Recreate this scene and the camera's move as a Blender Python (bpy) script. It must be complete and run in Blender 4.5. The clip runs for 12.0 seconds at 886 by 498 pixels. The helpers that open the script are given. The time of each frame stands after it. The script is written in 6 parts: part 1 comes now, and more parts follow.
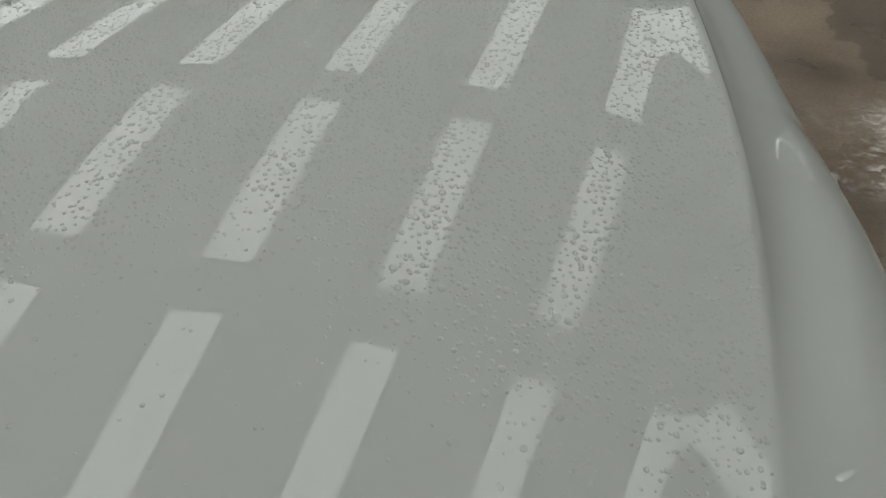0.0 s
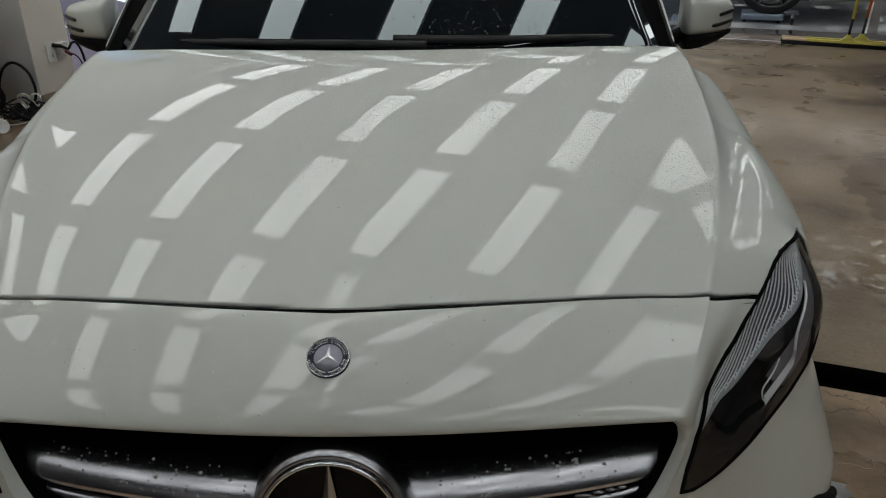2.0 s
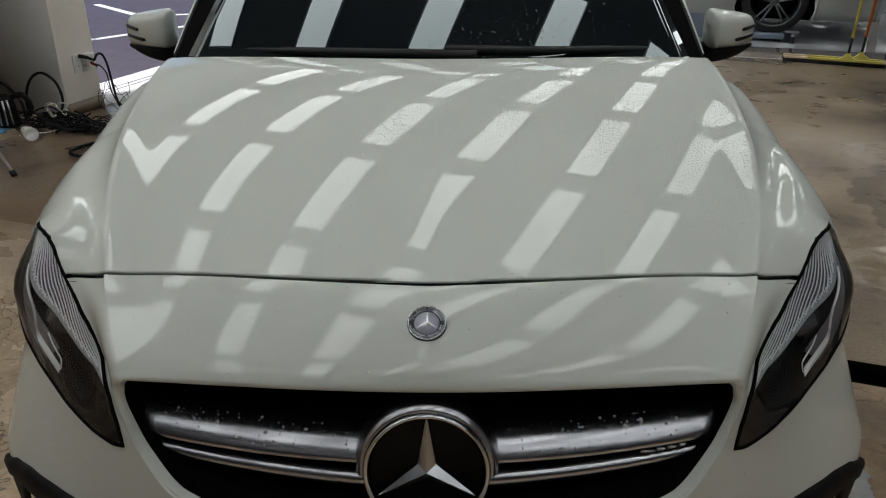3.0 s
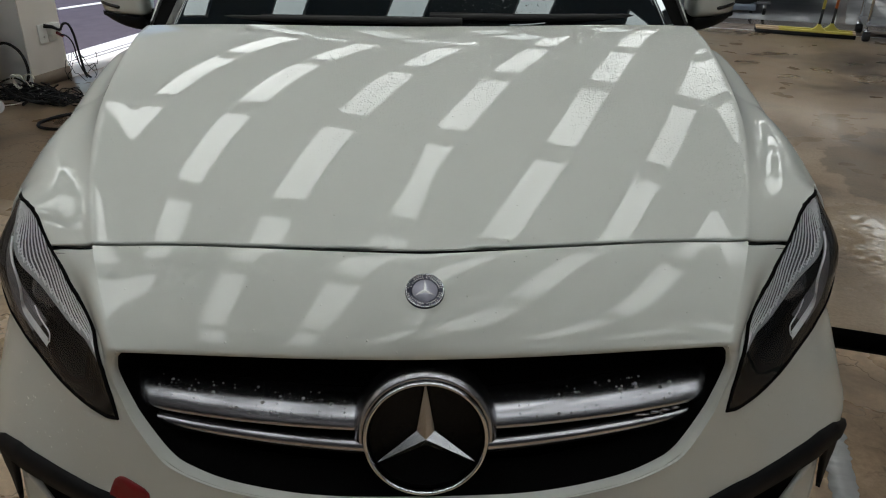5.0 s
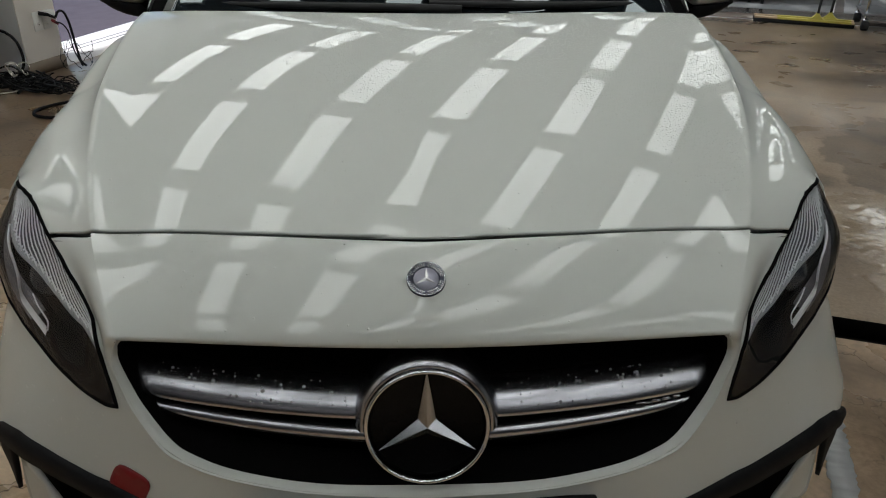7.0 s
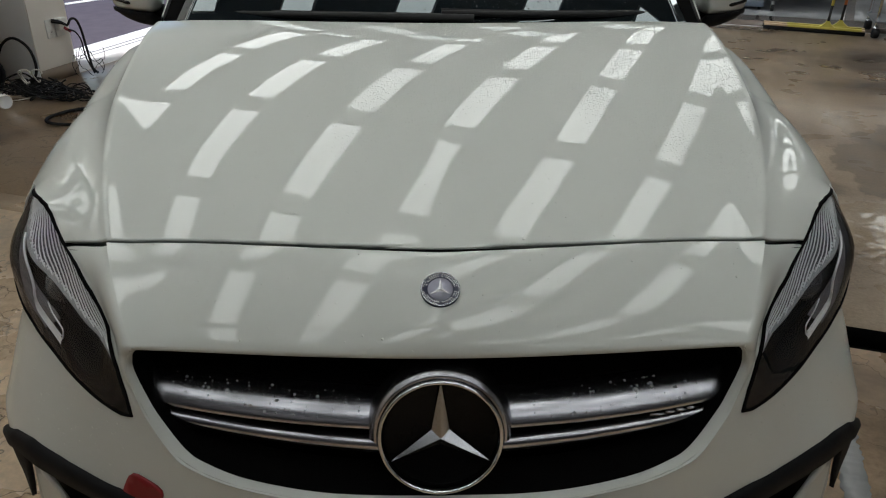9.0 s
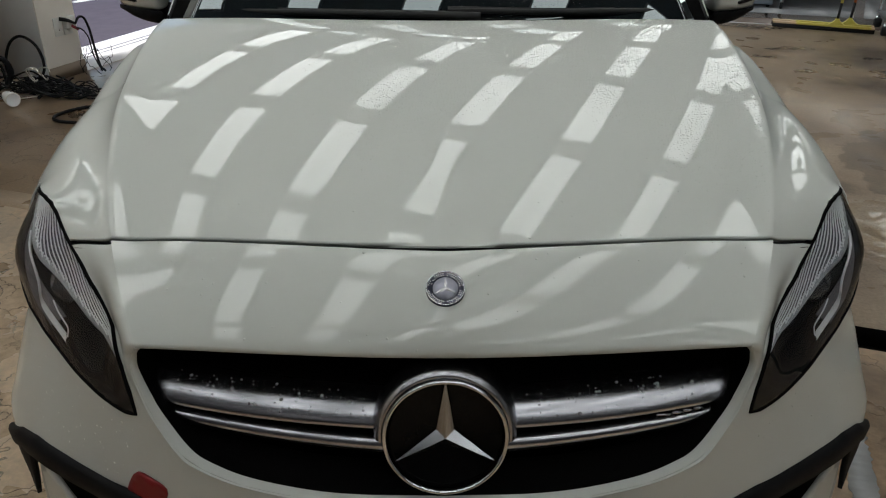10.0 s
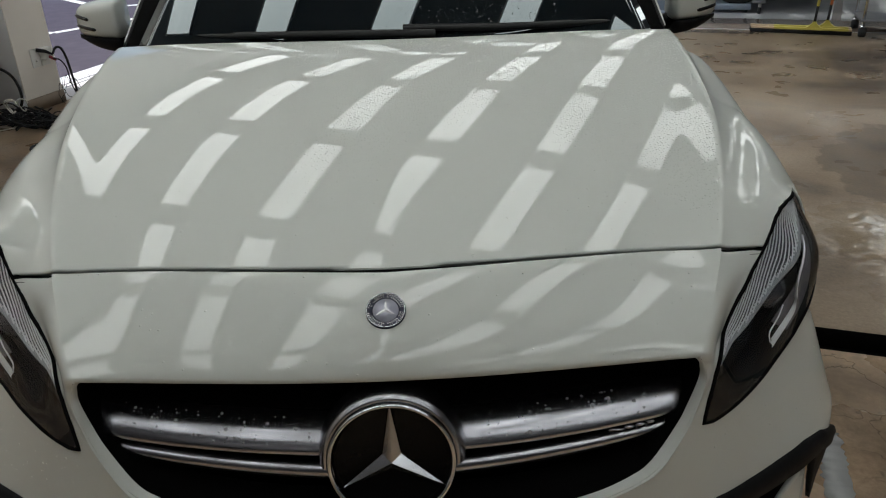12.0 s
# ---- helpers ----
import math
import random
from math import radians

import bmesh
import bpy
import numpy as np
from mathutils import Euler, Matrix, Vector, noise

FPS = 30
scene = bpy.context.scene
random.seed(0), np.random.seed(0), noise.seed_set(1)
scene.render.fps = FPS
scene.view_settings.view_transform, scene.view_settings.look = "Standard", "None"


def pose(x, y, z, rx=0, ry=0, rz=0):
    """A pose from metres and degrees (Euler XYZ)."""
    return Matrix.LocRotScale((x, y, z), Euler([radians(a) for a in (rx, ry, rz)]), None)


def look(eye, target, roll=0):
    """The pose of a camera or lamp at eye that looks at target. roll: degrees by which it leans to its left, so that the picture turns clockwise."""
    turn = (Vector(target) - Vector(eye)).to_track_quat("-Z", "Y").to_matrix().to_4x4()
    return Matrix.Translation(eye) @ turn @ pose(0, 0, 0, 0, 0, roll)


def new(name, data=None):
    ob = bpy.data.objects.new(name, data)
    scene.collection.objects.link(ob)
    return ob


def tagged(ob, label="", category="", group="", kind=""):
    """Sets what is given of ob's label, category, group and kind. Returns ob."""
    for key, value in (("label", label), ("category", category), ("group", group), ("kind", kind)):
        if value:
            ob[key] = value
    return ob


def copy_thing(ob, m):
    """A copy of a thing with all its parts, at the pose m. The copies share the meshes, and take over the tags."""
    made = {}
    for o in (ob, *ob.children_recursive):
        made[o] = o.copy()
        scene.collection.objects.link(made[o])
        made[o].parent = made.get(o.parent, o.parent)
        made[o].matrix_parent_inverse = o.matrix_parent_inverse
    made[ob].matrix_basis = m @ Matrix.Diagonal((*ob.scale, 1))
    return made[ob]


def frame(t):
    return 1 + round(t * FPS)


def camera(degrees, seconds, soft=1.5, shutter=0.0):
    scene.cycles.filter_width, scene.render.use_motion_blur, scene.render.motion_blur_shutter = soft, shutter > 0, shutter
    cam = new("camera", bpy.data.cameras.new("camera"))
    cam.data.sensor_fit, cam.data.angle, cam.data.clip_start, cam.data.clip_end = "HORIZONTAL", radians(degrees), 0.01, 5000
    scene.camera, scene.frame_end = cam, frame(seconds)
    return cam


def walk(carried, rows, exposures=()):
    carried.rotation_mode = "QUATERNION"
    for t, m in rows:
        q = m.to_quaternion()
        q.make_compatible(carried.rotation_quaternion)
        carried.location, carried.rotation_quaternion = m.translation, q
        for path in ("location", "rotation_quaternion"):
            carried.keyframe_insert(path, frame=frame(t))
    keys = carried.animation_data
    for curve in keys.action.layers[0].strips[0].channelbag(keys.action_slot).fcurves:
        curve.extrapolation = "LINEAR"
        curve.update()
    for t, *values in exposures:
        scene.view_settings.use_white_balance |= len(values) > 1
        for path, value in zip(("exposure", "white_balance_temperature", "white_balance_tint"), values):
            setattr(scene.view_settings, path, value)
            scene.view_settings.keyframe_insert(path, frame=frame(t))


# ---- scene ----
cam = camera(59.60, 12.0, soft=1.1)
ROWS = [
    (0.0, 0.3430, 0.1227, 1.3034, 49.93, 1.99, -5.43),
    (0.2, 0.3615, -0.0058, 1.2583, 55.31, 2.41, -2.68),
    (0.5, 0.3550, -0.1440, 1.2842, 56.49, 1.21, 1.79),
    (0.7, 0.3455, -0.2129, 1.2855, 56.67, 2.17, 2.49),
    (1.0, 0.2941, -0.3468, 1.3179, 58.92, 0.94, 1.84),
    (1.3, 0.2404, -0.4916, 1.3305, 60.34, 0.39, 1.00),
    (1.5, 0.2055, -0.5642, 1.3373, 60.99, 0.41, 0.58),
    (1.7, 0.1921, -0.6270, 1.3455, 62.16, -0.03, 0.72),
    (2.0, 0.1648, -0.7313, 1.3578, 64.27, 0.59, 0.72),
    (2.2, 0.1448, -0.7870, 1.3663, 64.24, 1.50, 0.59),
    (2.5, 0.1013, -0.8465, 1.3659, 65.29, -0.09, 1.89),
    (3.0, 0.0334, -0.8749, 1.3664, 65.46, 0.09, 0.52),
    (3.5, 0.0098, -0.8717, 1.3577, 64.49, -0.34, -0.62),
    (5.5, -0.0054, -0.8778, 1.3567, 63.42, -0.28, -1.74),
    (6.0, -0.0072, -0.8793, 1.3565, 63.23, -0.22, -1.85),
    (6.5, -0.0087, -0.8746, 1.3539, 62.96, -0.3, -1.88),
    (7.0, -0.0109, -0.8708, 1.3512, 62.76, -0.51, -1.78),
    (9.0, -0.0206, -0.8687, 1.3573, 63.21, -0.41, -1.2),
    (9.5, -0.0214, -0.865, 1.355, 63.17, -0.42, -0.89),
    (10.0, -0.0182, -0.8623, 1.3553, 63.07, -0.29, -0.7),
    (10.5, -0.0222, -0.8626, 1.3543, 62.99, -0.72, -0.47),
    (11.0, -0.0213, -0.8623, 1.3553, 62.96, -0.53, -1.23),
    (11.5, -0.0217, -0.8586, 1.3549, 62.91, -0.14, -2.07),
    (11.7, -0.0084, -0.8577, 1.3626, 62.91, 0.78, -2.45),
    (12.0, 0.0661, -0.8487, 1.3547, 64.18, 1.54, -1.83),
]
EXPOSURES = [(0.0, 0.02), (1.2, 0.05), (2.0, 0.15), (3.5, 0.30), (5.5, 0.34), (12.0, 0.34)]
walk(cam, [(t, pose(x, y, z, rx, ry, rz)) for t, x, y, z, rx, ry, rz in ROWS], EXPOSURES)

# ---- world, light, exposure ----
world = bpy.data.worlds.new("world")
scene.world = world
world.use_nodes = True
wn = world.node_tree
sky = wn.nodes.new("ShaderNodeTexSky")
sky.sky_type = "NISHITA"
sky.sun_disc = False
sky.sun_elevation = radians(59)
sky.sun_rotation = radians(250)
wn.links.new(sky.outputs["Color"], wn.nodes["Background"].inputs["Color"])
wn.nodes["Background"].inputs["Strength"].default_value = 0.15
sun = new("sun", bpy.data.lights.new("sun", "SUN"))
sun.data.energy, sun.data.angle, sun.data.color = 3.6, radians(10), (1.0, 0.97, 0.93)
sun.matrix_world = look((-16, -8, 30), (0, 0, 0))
LAMP_STRENGTH = 2.72

# room axes: the car stands askew in the room
SKEW = -0.3321
ROOM = Matrix.Rotation(SKEW, 4, "Z")
CEIL = 3.2400


# ---- small mesh tools ----
def mesh_of(verts, faces, name="mesh", smooth=True):
    me = bpy.data.meshes.new(name)
    me.from_pydata([tuple(float(c) for c in v) for v in verts], [], [tuple(int(i) for i in f) for f in faces])
    me.update()
    if smooth:
        me.shade_smooth()
    return me


def bm_mesh(bm, name="mesh", smooth=True):
    me = bpy.data.meshes.new(name)
    bm.to_mesh(me)
    bm.free()
    if smooth:
        me.shade_smooth()
    return me


def part(name, data, material, parent=None, label="", m=None):
    """One mesh object, under a thing or under a part."""
    if isinstance(data, bmesh.types.BMesh):
        data = bm_mesh(data, name)
    if material is not None and not data.materials:
        data.materials.append(material)
    ob = new(name, data)
    ob.parent = parent
    if m is not None:
        ob.matrix_basis = m
    if label:
        ob["label"] = label
    return ob


def empty(name, m=None):
    ob = new(name)
    ob.empty_display_size = 0.1
    if m is not None:
        ob.matrix_basis = m
    return ob


def grid_faces(n, m, flip=False, wrap=False):
    out = []
    for i in range(n - 1):
        for j in range(m if wrap else m - 1):
            k = (j + 1) % m
            q = (i * m + j, i * m + k, (i + 1) * m + k, (i + 1) * m + j)
            out.append(q[::-1] if flip else q)
    return out


def grid_mesh(pts, flip=False, wrap=False, name="mesh", smooth=True):
    pts = np.asarray(pts, float)
    n, m = pts.shape[:2]
    return mesh_of(pts.reshape(-1, 3), grid_faces(n, m, flip, wrap), name, smooth)


def bevel_mod(ob, width=0.004, segments=2, angle=40):
    b = ob.modifiers.new("bevel", "BEVEL")
    b.width, b.segments, b.limit_method, b.angle_limit = width, segments, "ANGLE", radians(angle)
    return ob


def solid_mod(ob, thick, offset=-1.0):
    s = ob.modifiers.new("solid", "SOLIDIFY")
    s.thickness, s.offset = thick, offset
    return ob


def box_bm(x0, y0, z0, x1, y1, z1, bm=None):
    bm = bm or bmesh.new()
    vs = [bm.verts.new((x, y, z)) for x in (x0, x1) for y in (y0, y1) for z in (z0, z1)]
    for f in ((0, 1, 3, 2), (4, 6, 7, 5), (0, 4, 5, 1), (2, 3, 7, 6), (0, 2, 6, 4), (1, 5, 7, 3)):
        bm.faces.new([vs[i] for i in f])
    return bm


def lathe(profile, n=32, axis="z"):
    """Mesh turned from (radius, height) pairs about an axis."""
    pts = []
    for r, h in profile:
        row = []
        for k in range(n):
            a = 2 * math.pi * k / n
            c, s = r * math.cos(a), r * math.sin(a)
            row.append((c, s, h) if axis == "z" else (h, c, s) if axis == "x" else (s, h, c))
        pts.append(row)
    return grid_mesh(pts, wrap=True)


def spline(knots, n, closed=False):
    """Smooth curve (Catmull-Rom) through knots, n points."""
    k = np.asarray(knots, float)
    if closed:
        k = np.vstack([k[-1], k, k[0], k[1]])
    else:
        k = np.vstack([2 * k[0] - k[1], k, 2 * k[-1] - k[-2]])
    seg = len(k) - 3
    out = []
    for t in np.linspace(0, seg, n, endpoint=not closed):
        i = min(int(t), seg - 1)
        f = t - i
        a, b, c, d = k[i:i + 4]
        out.append(0.5 * (2 * b + (c - a) * f + (2 * a - 5 * b + 4 * c - d) * f * f + (3 * b - a - 3 * c + d) * f ** 3))
    return np.array(out)


def smooth_table(table, x):
    """Value at x of a smooth curve through (x, value...) rows."""
    t = np.asarray(table, float)
    x = np.asarray(x, float)
    xs, ys = t[:, 0], t[:, 1:]
    m = np.zeros_like(ys)
    h = np.diff(xs)
    d = np.diff(ys, axis=0) / h[:, None]
    m[0], m[-1] = d[0], d[-1]
    for i in range(1, len(xs) - 1):
        m[i] = (d[i - 1] * h[i] + d[i] * h[i - 1]) / (h[i - 1] + h[i])
    i = np.clip(np.searchsorted(xs, x) - 1, 0, len(xs) - 2)
    f = np.clip((x - xs[i]) / h[i], 0, 1)[..., None]
    hh = h[i][..., None]
    out = ((2 * f ** 3 - 3 * f ** 2 + 1) * ys[i] + (f ** 3 - 2 * f ** 2 + f) * hh * m[i]
           + (3 * f ** 2 - 2 * f ** 3) * ys[i + 1] + (f ** 3 - f ** 2) * hh * m[i + 1])
    return out[..., 0] if ys.shape[1] == 1 else out


def tube(points, radius, sides=8, closed=False, taper=None):
    """A round tube along points."""
    p = [Vector(q) for q in points]
    n = len(p)
    rows = []
    up = Vector((0.13, 0.21, 0.97))
    for i in range(n):
        a = p[(i - 1) % n] if closed or i else p[i]
        b = p[(i + 1) % n] if closed or i < n - 1 else p[i]
        t = (b - a).normalized()
        s = t.cross(up)
        if s.length < 1e-4:
            s = t.orthogonal()
        s.normalize()
        up = s.cross(t).normalized()
        r = radius * (taper[i] if taper is not None else 1)
        rows.append([p[i] + (s * math.cos(w) + up * math.sin(w)) * r for w in (2 * math.pi * k / sides for k in range(sides))])
    if closed:
        rows.append(rows[0])
    verts = [v for row in rows for v in row]
    faces = grid_faces(len(rows), sides, wrap=True)
    if not closed:
        faces += [tuple(range(sides))[::-1], tuple((len(rows) - 1) * sides + k for k in range(sides))]
    return mesh_of(verts, faces)


def merge_meshes(meshes):
    verts, faces = [], []
    for me in meshes:
        o = len(verts)
        verts += [tuple(v.co) for v in me.vertices]
        faces += [tuple(i + o for i in f.vertices) for f in me.polygons]
        bpy.data.meshes.remove(me)
    return mesh_of(verts, faces)


def mirrored(me, flip=True):
    out = me.copy()
    for v in out.vertices:
        v.co.x = -v.co.x
    if flip:
        out.flip_normals()
    return out


# ---- materials ----
def material(name, color, rough=0.5, metal=0.0, coat=0.0, spec=0.5, noise_scale=None, vary=0.15, bump=0.0, bump_scale=None,
             rough_vary=0.0, transmission=0.0, ior=1.45, coat_rough=0.03, detail=6.0):
    mt = bpy.data.materials.new(name)
    mt.use_nodes = True
    nt = mt.node_tree
    b = nt.nodes["Principled BSDF"]
    b.inputs["Base Color"].default_value = (*color, 1)
    b.inputs["Roughness"].default_value = rough
    b.inputs["Metallic"].default_value = metal
    b.inputs["Coat Weight"].default_value = coat
    b.inputs["Coat Roughness"].default_value = coat_rough
    b.inputs["Specular IOR Level"].default_value = spec
    b.inputs["Transmission Weight"].default_value = transmission
    b.inputs["IOR"].default_value = ior
    if noise_scale:
        tc = nt.nodes.new("ShaderNodeTexCoord")
        nz = nt.nodes.new("ShaderNodeTexNoise")
        nz.inputs["Scale"].default_value, nz.inputs["Detail"].default_value = noise_scale, detail
        nt.links.new(tc.outputs["Object"], nz.inputs["Vector"])
        mix = nt.nodes.new("ShaderNodeMix")
        mix.data_type = "RGBA"
        mix.inputs[6].default_value = (*(c * (1 - vary) for c in color), 1)
        mix.inputs[7].default_value = (*(min(1, c * (1 + vary)) for c in color), 1)
        nt.links.new(nz.outputs["Fac"], mix.inputs[0])
        nt.links.new(mix.outputs[2], b.inputs["Base Color"])
        if rough_vary:
            mr = nt.nodes.new("ShaderNodeMapRange")
            mr.inputs["From Min"].default_value, mr.inputs["From Max"].default_value = 0.3, 0.7
            mr.inputs["To Min"].default_value, mr.inputs["To Max"].default_value = max(0, rough - rough_vary), rough + rough_vary
            nt.links.new(nz.outputs["Fac"], mr.inputs["Value"])
            nt.links.new(mr.outputs["Result"], b.inputs["Roughness"])
    if bump:
        tc = nt.nodes.new("ShaderNodeTexCoord")
        nz = nt.nodes.new("ShaderNodeTexNoise")
        nz.inputs["Scale"].default_value, nz.inputs["Detail"].default_value = bump_scale or 200, 4
        bp = nt.nodes.new("ShaderNodeBump")
        bp.inputs["Strength"].default_value, bp.inputs["Distance"].default_value = bump, 0.002
        nt.links.new(tc.outputs["Object"], nz.inputs["Vector"])
        nt.links.new(nz.outputs["Fac"], bp.inputs["Height"])
        nt.links.new(bp.outputs["Normal"], b.inputs["Normal"])
    return mt


def glow(name, color, strength):
    mt = bpy.data.materials.new(name)
    mt.use_nodes = True
    b = mt.node_tree.nodes["Principled BSDF"]
    b.inputs["Base Color"].default_value = (0.8, 0.8, 0.8, 1)
    b.inputs["Emission Color"].default_value = (*color, 1)
    b.inputs["Emission Strength"].default_value = strength
    return mt


PAINT = material("white_car_paint", (0.588, 0.602, 0.568), rough=0.6, spec=0.0, coat=0.81, noise_scale=2.5, vary=0.02, coat_rough=0.01)
PLASTIC = material("black_plastic", (0.008, 0.008, 0.009), rough=0.6, spec=0.12, noise_scale=60, vary=0.3, bump=0.15, bump_scale=500)
GLOSS_BLACK = material("gloss_black", (0.005, 0.005, 0.006), rough=0.15, spec=0.3, coat=0.15, noise_scale=10, vary=0.2)
DEEP_BLACK = material("dark_cavity", (0.003, 0.003, 0.003), rough=0.9, spec=0.05, noise_scale=30, vary=0.3)
RUBBER = material("rubber", (0.015, 0.015, 0.016), rough=0.75, noise_scale=40, vary=0.25, bump=0.2, bump_scale=200)
STAR_METAL = material("star_metal", (0.46, 0.47, 0.50), rough=0.17, metal=1.0, noise_scale=60, vary=0.05)
CHROME = material("chrome", (0.72, 0.73, 0.75), rough=0.06, metal=1.0, noise_scale=30, vary=0.05)
FRAME_PAINT = material("white_frame_paint", (0.588, 0.602, 0.568), rough=0.55, spec=0.1, coat=0.5, noise_scale=2.5, vary=0.02, coat_rough=0.30)
EMBLEM_BLACK = material("emblem_black", (0.003, 0.003, 0.003), rough=0.25, spec=0.12, noise_scale=20, vary=0.2)
SATIN = material("satin_silver", (0.50, 0.50, 0.54), rough=0.24, metal=1.0, noise_scale=80, vary=0.06)
TINT = material("tinted_glass", (0.004, 0.006, 0.008), rough=0.02, spec=0.65, coat=0.4, noise_scale=3, vary=0.1, coat_rough=0.01)
TINT.node_tree.nodes["Principled BSDF"].inputs["Specular Tint"].default_value = (0.72, 0.95, 1.0, 1)
TINT.node_tree.nodes["Principled BSDF"].inputs["Coat Tint"].default_value = (0.8, 0.95, 1.0, 1)
CLEAR = material("clear_lens", (0.97, 0.97, 0.97), rough=0.0, transmission=1.0, ior=1.02, coat=0.7, coat_rough=0.01)
LAMP_SILVER = material("reflector", (0.72, 0.73, 0.76), rough=0.28, metal=0.5, noise_scale=50, vary=0.1)
LED_WHITE = material("led_guide", (0.66, 0.67, 0.68), rough=0.2, noise_scale=50, vary=0.03)
RED = material("red_vinyl", (0.20, 0.008, 0.012), rough=0.4, noise_scale=30, vary=0.15)
NAVY = material("navy_enamel", (0.010, 0.012, 0.03), rough=0.35, coat=0.0, spec=0.3, noise_scale=60, vary=0.2)
BADGE_SILVER = material("badge_silver", (0.62, 0.63, 0.66), rough=0.25, metal=0.8, noise_scale=80, vary=0.06)

# ---- the car's shape ----
# hood height over the ground plan: gentle dome with a faint centre ridge
HOOD_A = (0.9446, 0.0912, -0.0293, -0.0042, -0.0084, 0.0041)
HOOD_B = (0.0676, -0.0652, 0.0278, -0.0606)
HOOD_C = (0.0608, -0.0358, 0.0622)
HOOD_K = (0.0057, -0.0065)
HOOD_RIDGE = (0.0160, -0.035, 0.09)
HOOD_EDGE = (1.16, -0.966, 0.070, -0.0216, -0.1945)


CREASE = [(0.10, 0.455), (0.28, 0.542), (0.389, 0.579), (0.506, 0.6125), (0.649, 0.6464), (0.857, 0.6767), (1.064, 0.6943), (1.24, 0.702)]


def hood_z(x, y):
    x, y = np.asarray(x, float), np.asarray(y, float)
    s = (y - 0.65) / 0.5
    f0 = sum(a * s ** i for i, a in enumerate(HOOD_A))
    e = np.where(s > 0.72, 0.72 + 0.15 * (1 - np.exp(-np.maximum(s - 0.72, 0) / 0.15)), s)
    f2 = sum(a * e ** i for i, a in enumerate(HOOD_B))
    f4 = sum(a * e ** i for i, a in enumerate(HOOD_C))
    ax = np.sqrt(x * x + 0.006 ** 2)
    q = y - 0.6
    d = ax - (smooth_table(CREASE, y) - HOOD_EDGE[2] - HOOD_EDGE[3] * q - HOOD_EDGE[4] * q * q)
    rise = 0.5 * (d + np.sqrt(d * d + 0.0085 ** 2))
    keel = np.clip(HOOD_RIDGE[0] + HOOD_RIDGE[1] * (y - 0.35), 0, 0.02) * HOOD_RIDGE[2] * (1 - np.exp(-ax / HOOD_RIDGE[2]))
    return f0 - keel - f2 * x ** 2 - f4 * x ** 4 - (HOOD_K[0] + HOOD_K[1] * s) * ax + (HOOD_EDGE[0] + HOOD_EDGE[1] * q) * rise ** 2




def seam_y(x):
    x = np.asarray(x)
    return 0.1788 + 0.0211 * np.sqrt(x * x + 0.01 ** 2) + 0.365 * x * x - 0.3488 * x ** 4


def rear_y(x):
    return 1.080 + 0.160 * np.asarray(x) ** 2


# front skin: a plan line at lamp height, leaning with the height
PLAN = [(0, 0, 0), (0.2, 0.2, 0.012), (0.406, 0.4, 0.06), (0.492, 0.477, 0.098), (0.548, 0.526, 0.125), (0.62, 0.583, 0.17), (0.707, 0.646, 0.23),
        (0.79, 0.702, 0.29), (0.866, 0.75, 0.35), (0.945, 0.785, 0.42), (1.048, 0.81, 0.52), (1.13, 0.828, 0.60)]
LEAN = [(0, 0.2, 0, 0.0), (0.3, 0.12, 0, 0.06), (0.49, 0.11, 0, 0.14), (0.573, 0.42, 0, 0.18), (0.67, 0.36, 0.4, 0.27), (0.76, 0.25, 1.0, 0.36), (0.9, 0.04, 1.3, 0.43), (1.13, 0.0, 1.4, 0.42)]


def skin(u, z, out=0.0):
    """Point of the bumper's skin at u metres round from the middle, z up, and out metres proud of it."""
    u, z = np.broadcast_arrays(np.asarray(u, float), np.asarray(z, float))
    p = smooth_table(PLAN, np.abs(u))
    q = smooth_table(PLAN, np.clip(np.abs(u) + 0.004, 0, 1.13)) - smooth_table(PLAN, np.clip(np.abs(u) - 0.004, 0, 1.13))
    q = q / np.linalg.norm(q, axis=-1, keepdims=True)
    k = smooth_table(LEAN, np.abs(u))
    h = np.maximum(z - 0.6, 0)
    d = -k[..., 0] * h - k[..., 1] * h * h + k[..., 2] * np.maximum(0.6 - z, 0) - 0.35 * np.maximum(0.40 - z, 0) + out
    # the lamp's bulge and the tucked-in corner below it
    w = np.clip((np.abs(u) - 0.70) / 0.16, 0, 1)
    d = d + 0.019 * np.exp(-((np.abs(u) - 0.91) / 0.10) ** 2 - ((z - 0.72) / 0.06) ** 2) - 0.010 * w * w * (3 - 2 * w) * np.clip((0.56 - z) / 0.14, 0, 1)
    x = p[..., 0] + q[..., 1] * d
    y = p[..., 1] - q[..., 0] * d
    return np.stack([np.where(u < 0, -x, x), y, z], -1)


def u_at(z, x=None, y=None):
    """The u at which the skin has that x, or that y."""
    lo, hi = 0.0, 1.13
    for _ in range(40):
        mid = (lo + hi) / 2
        p = skin(mid, z)
        if (p[0] < x) if x is not None else (p[1] < y):
            lo = mid
        else:
            hi = mid
    return lo


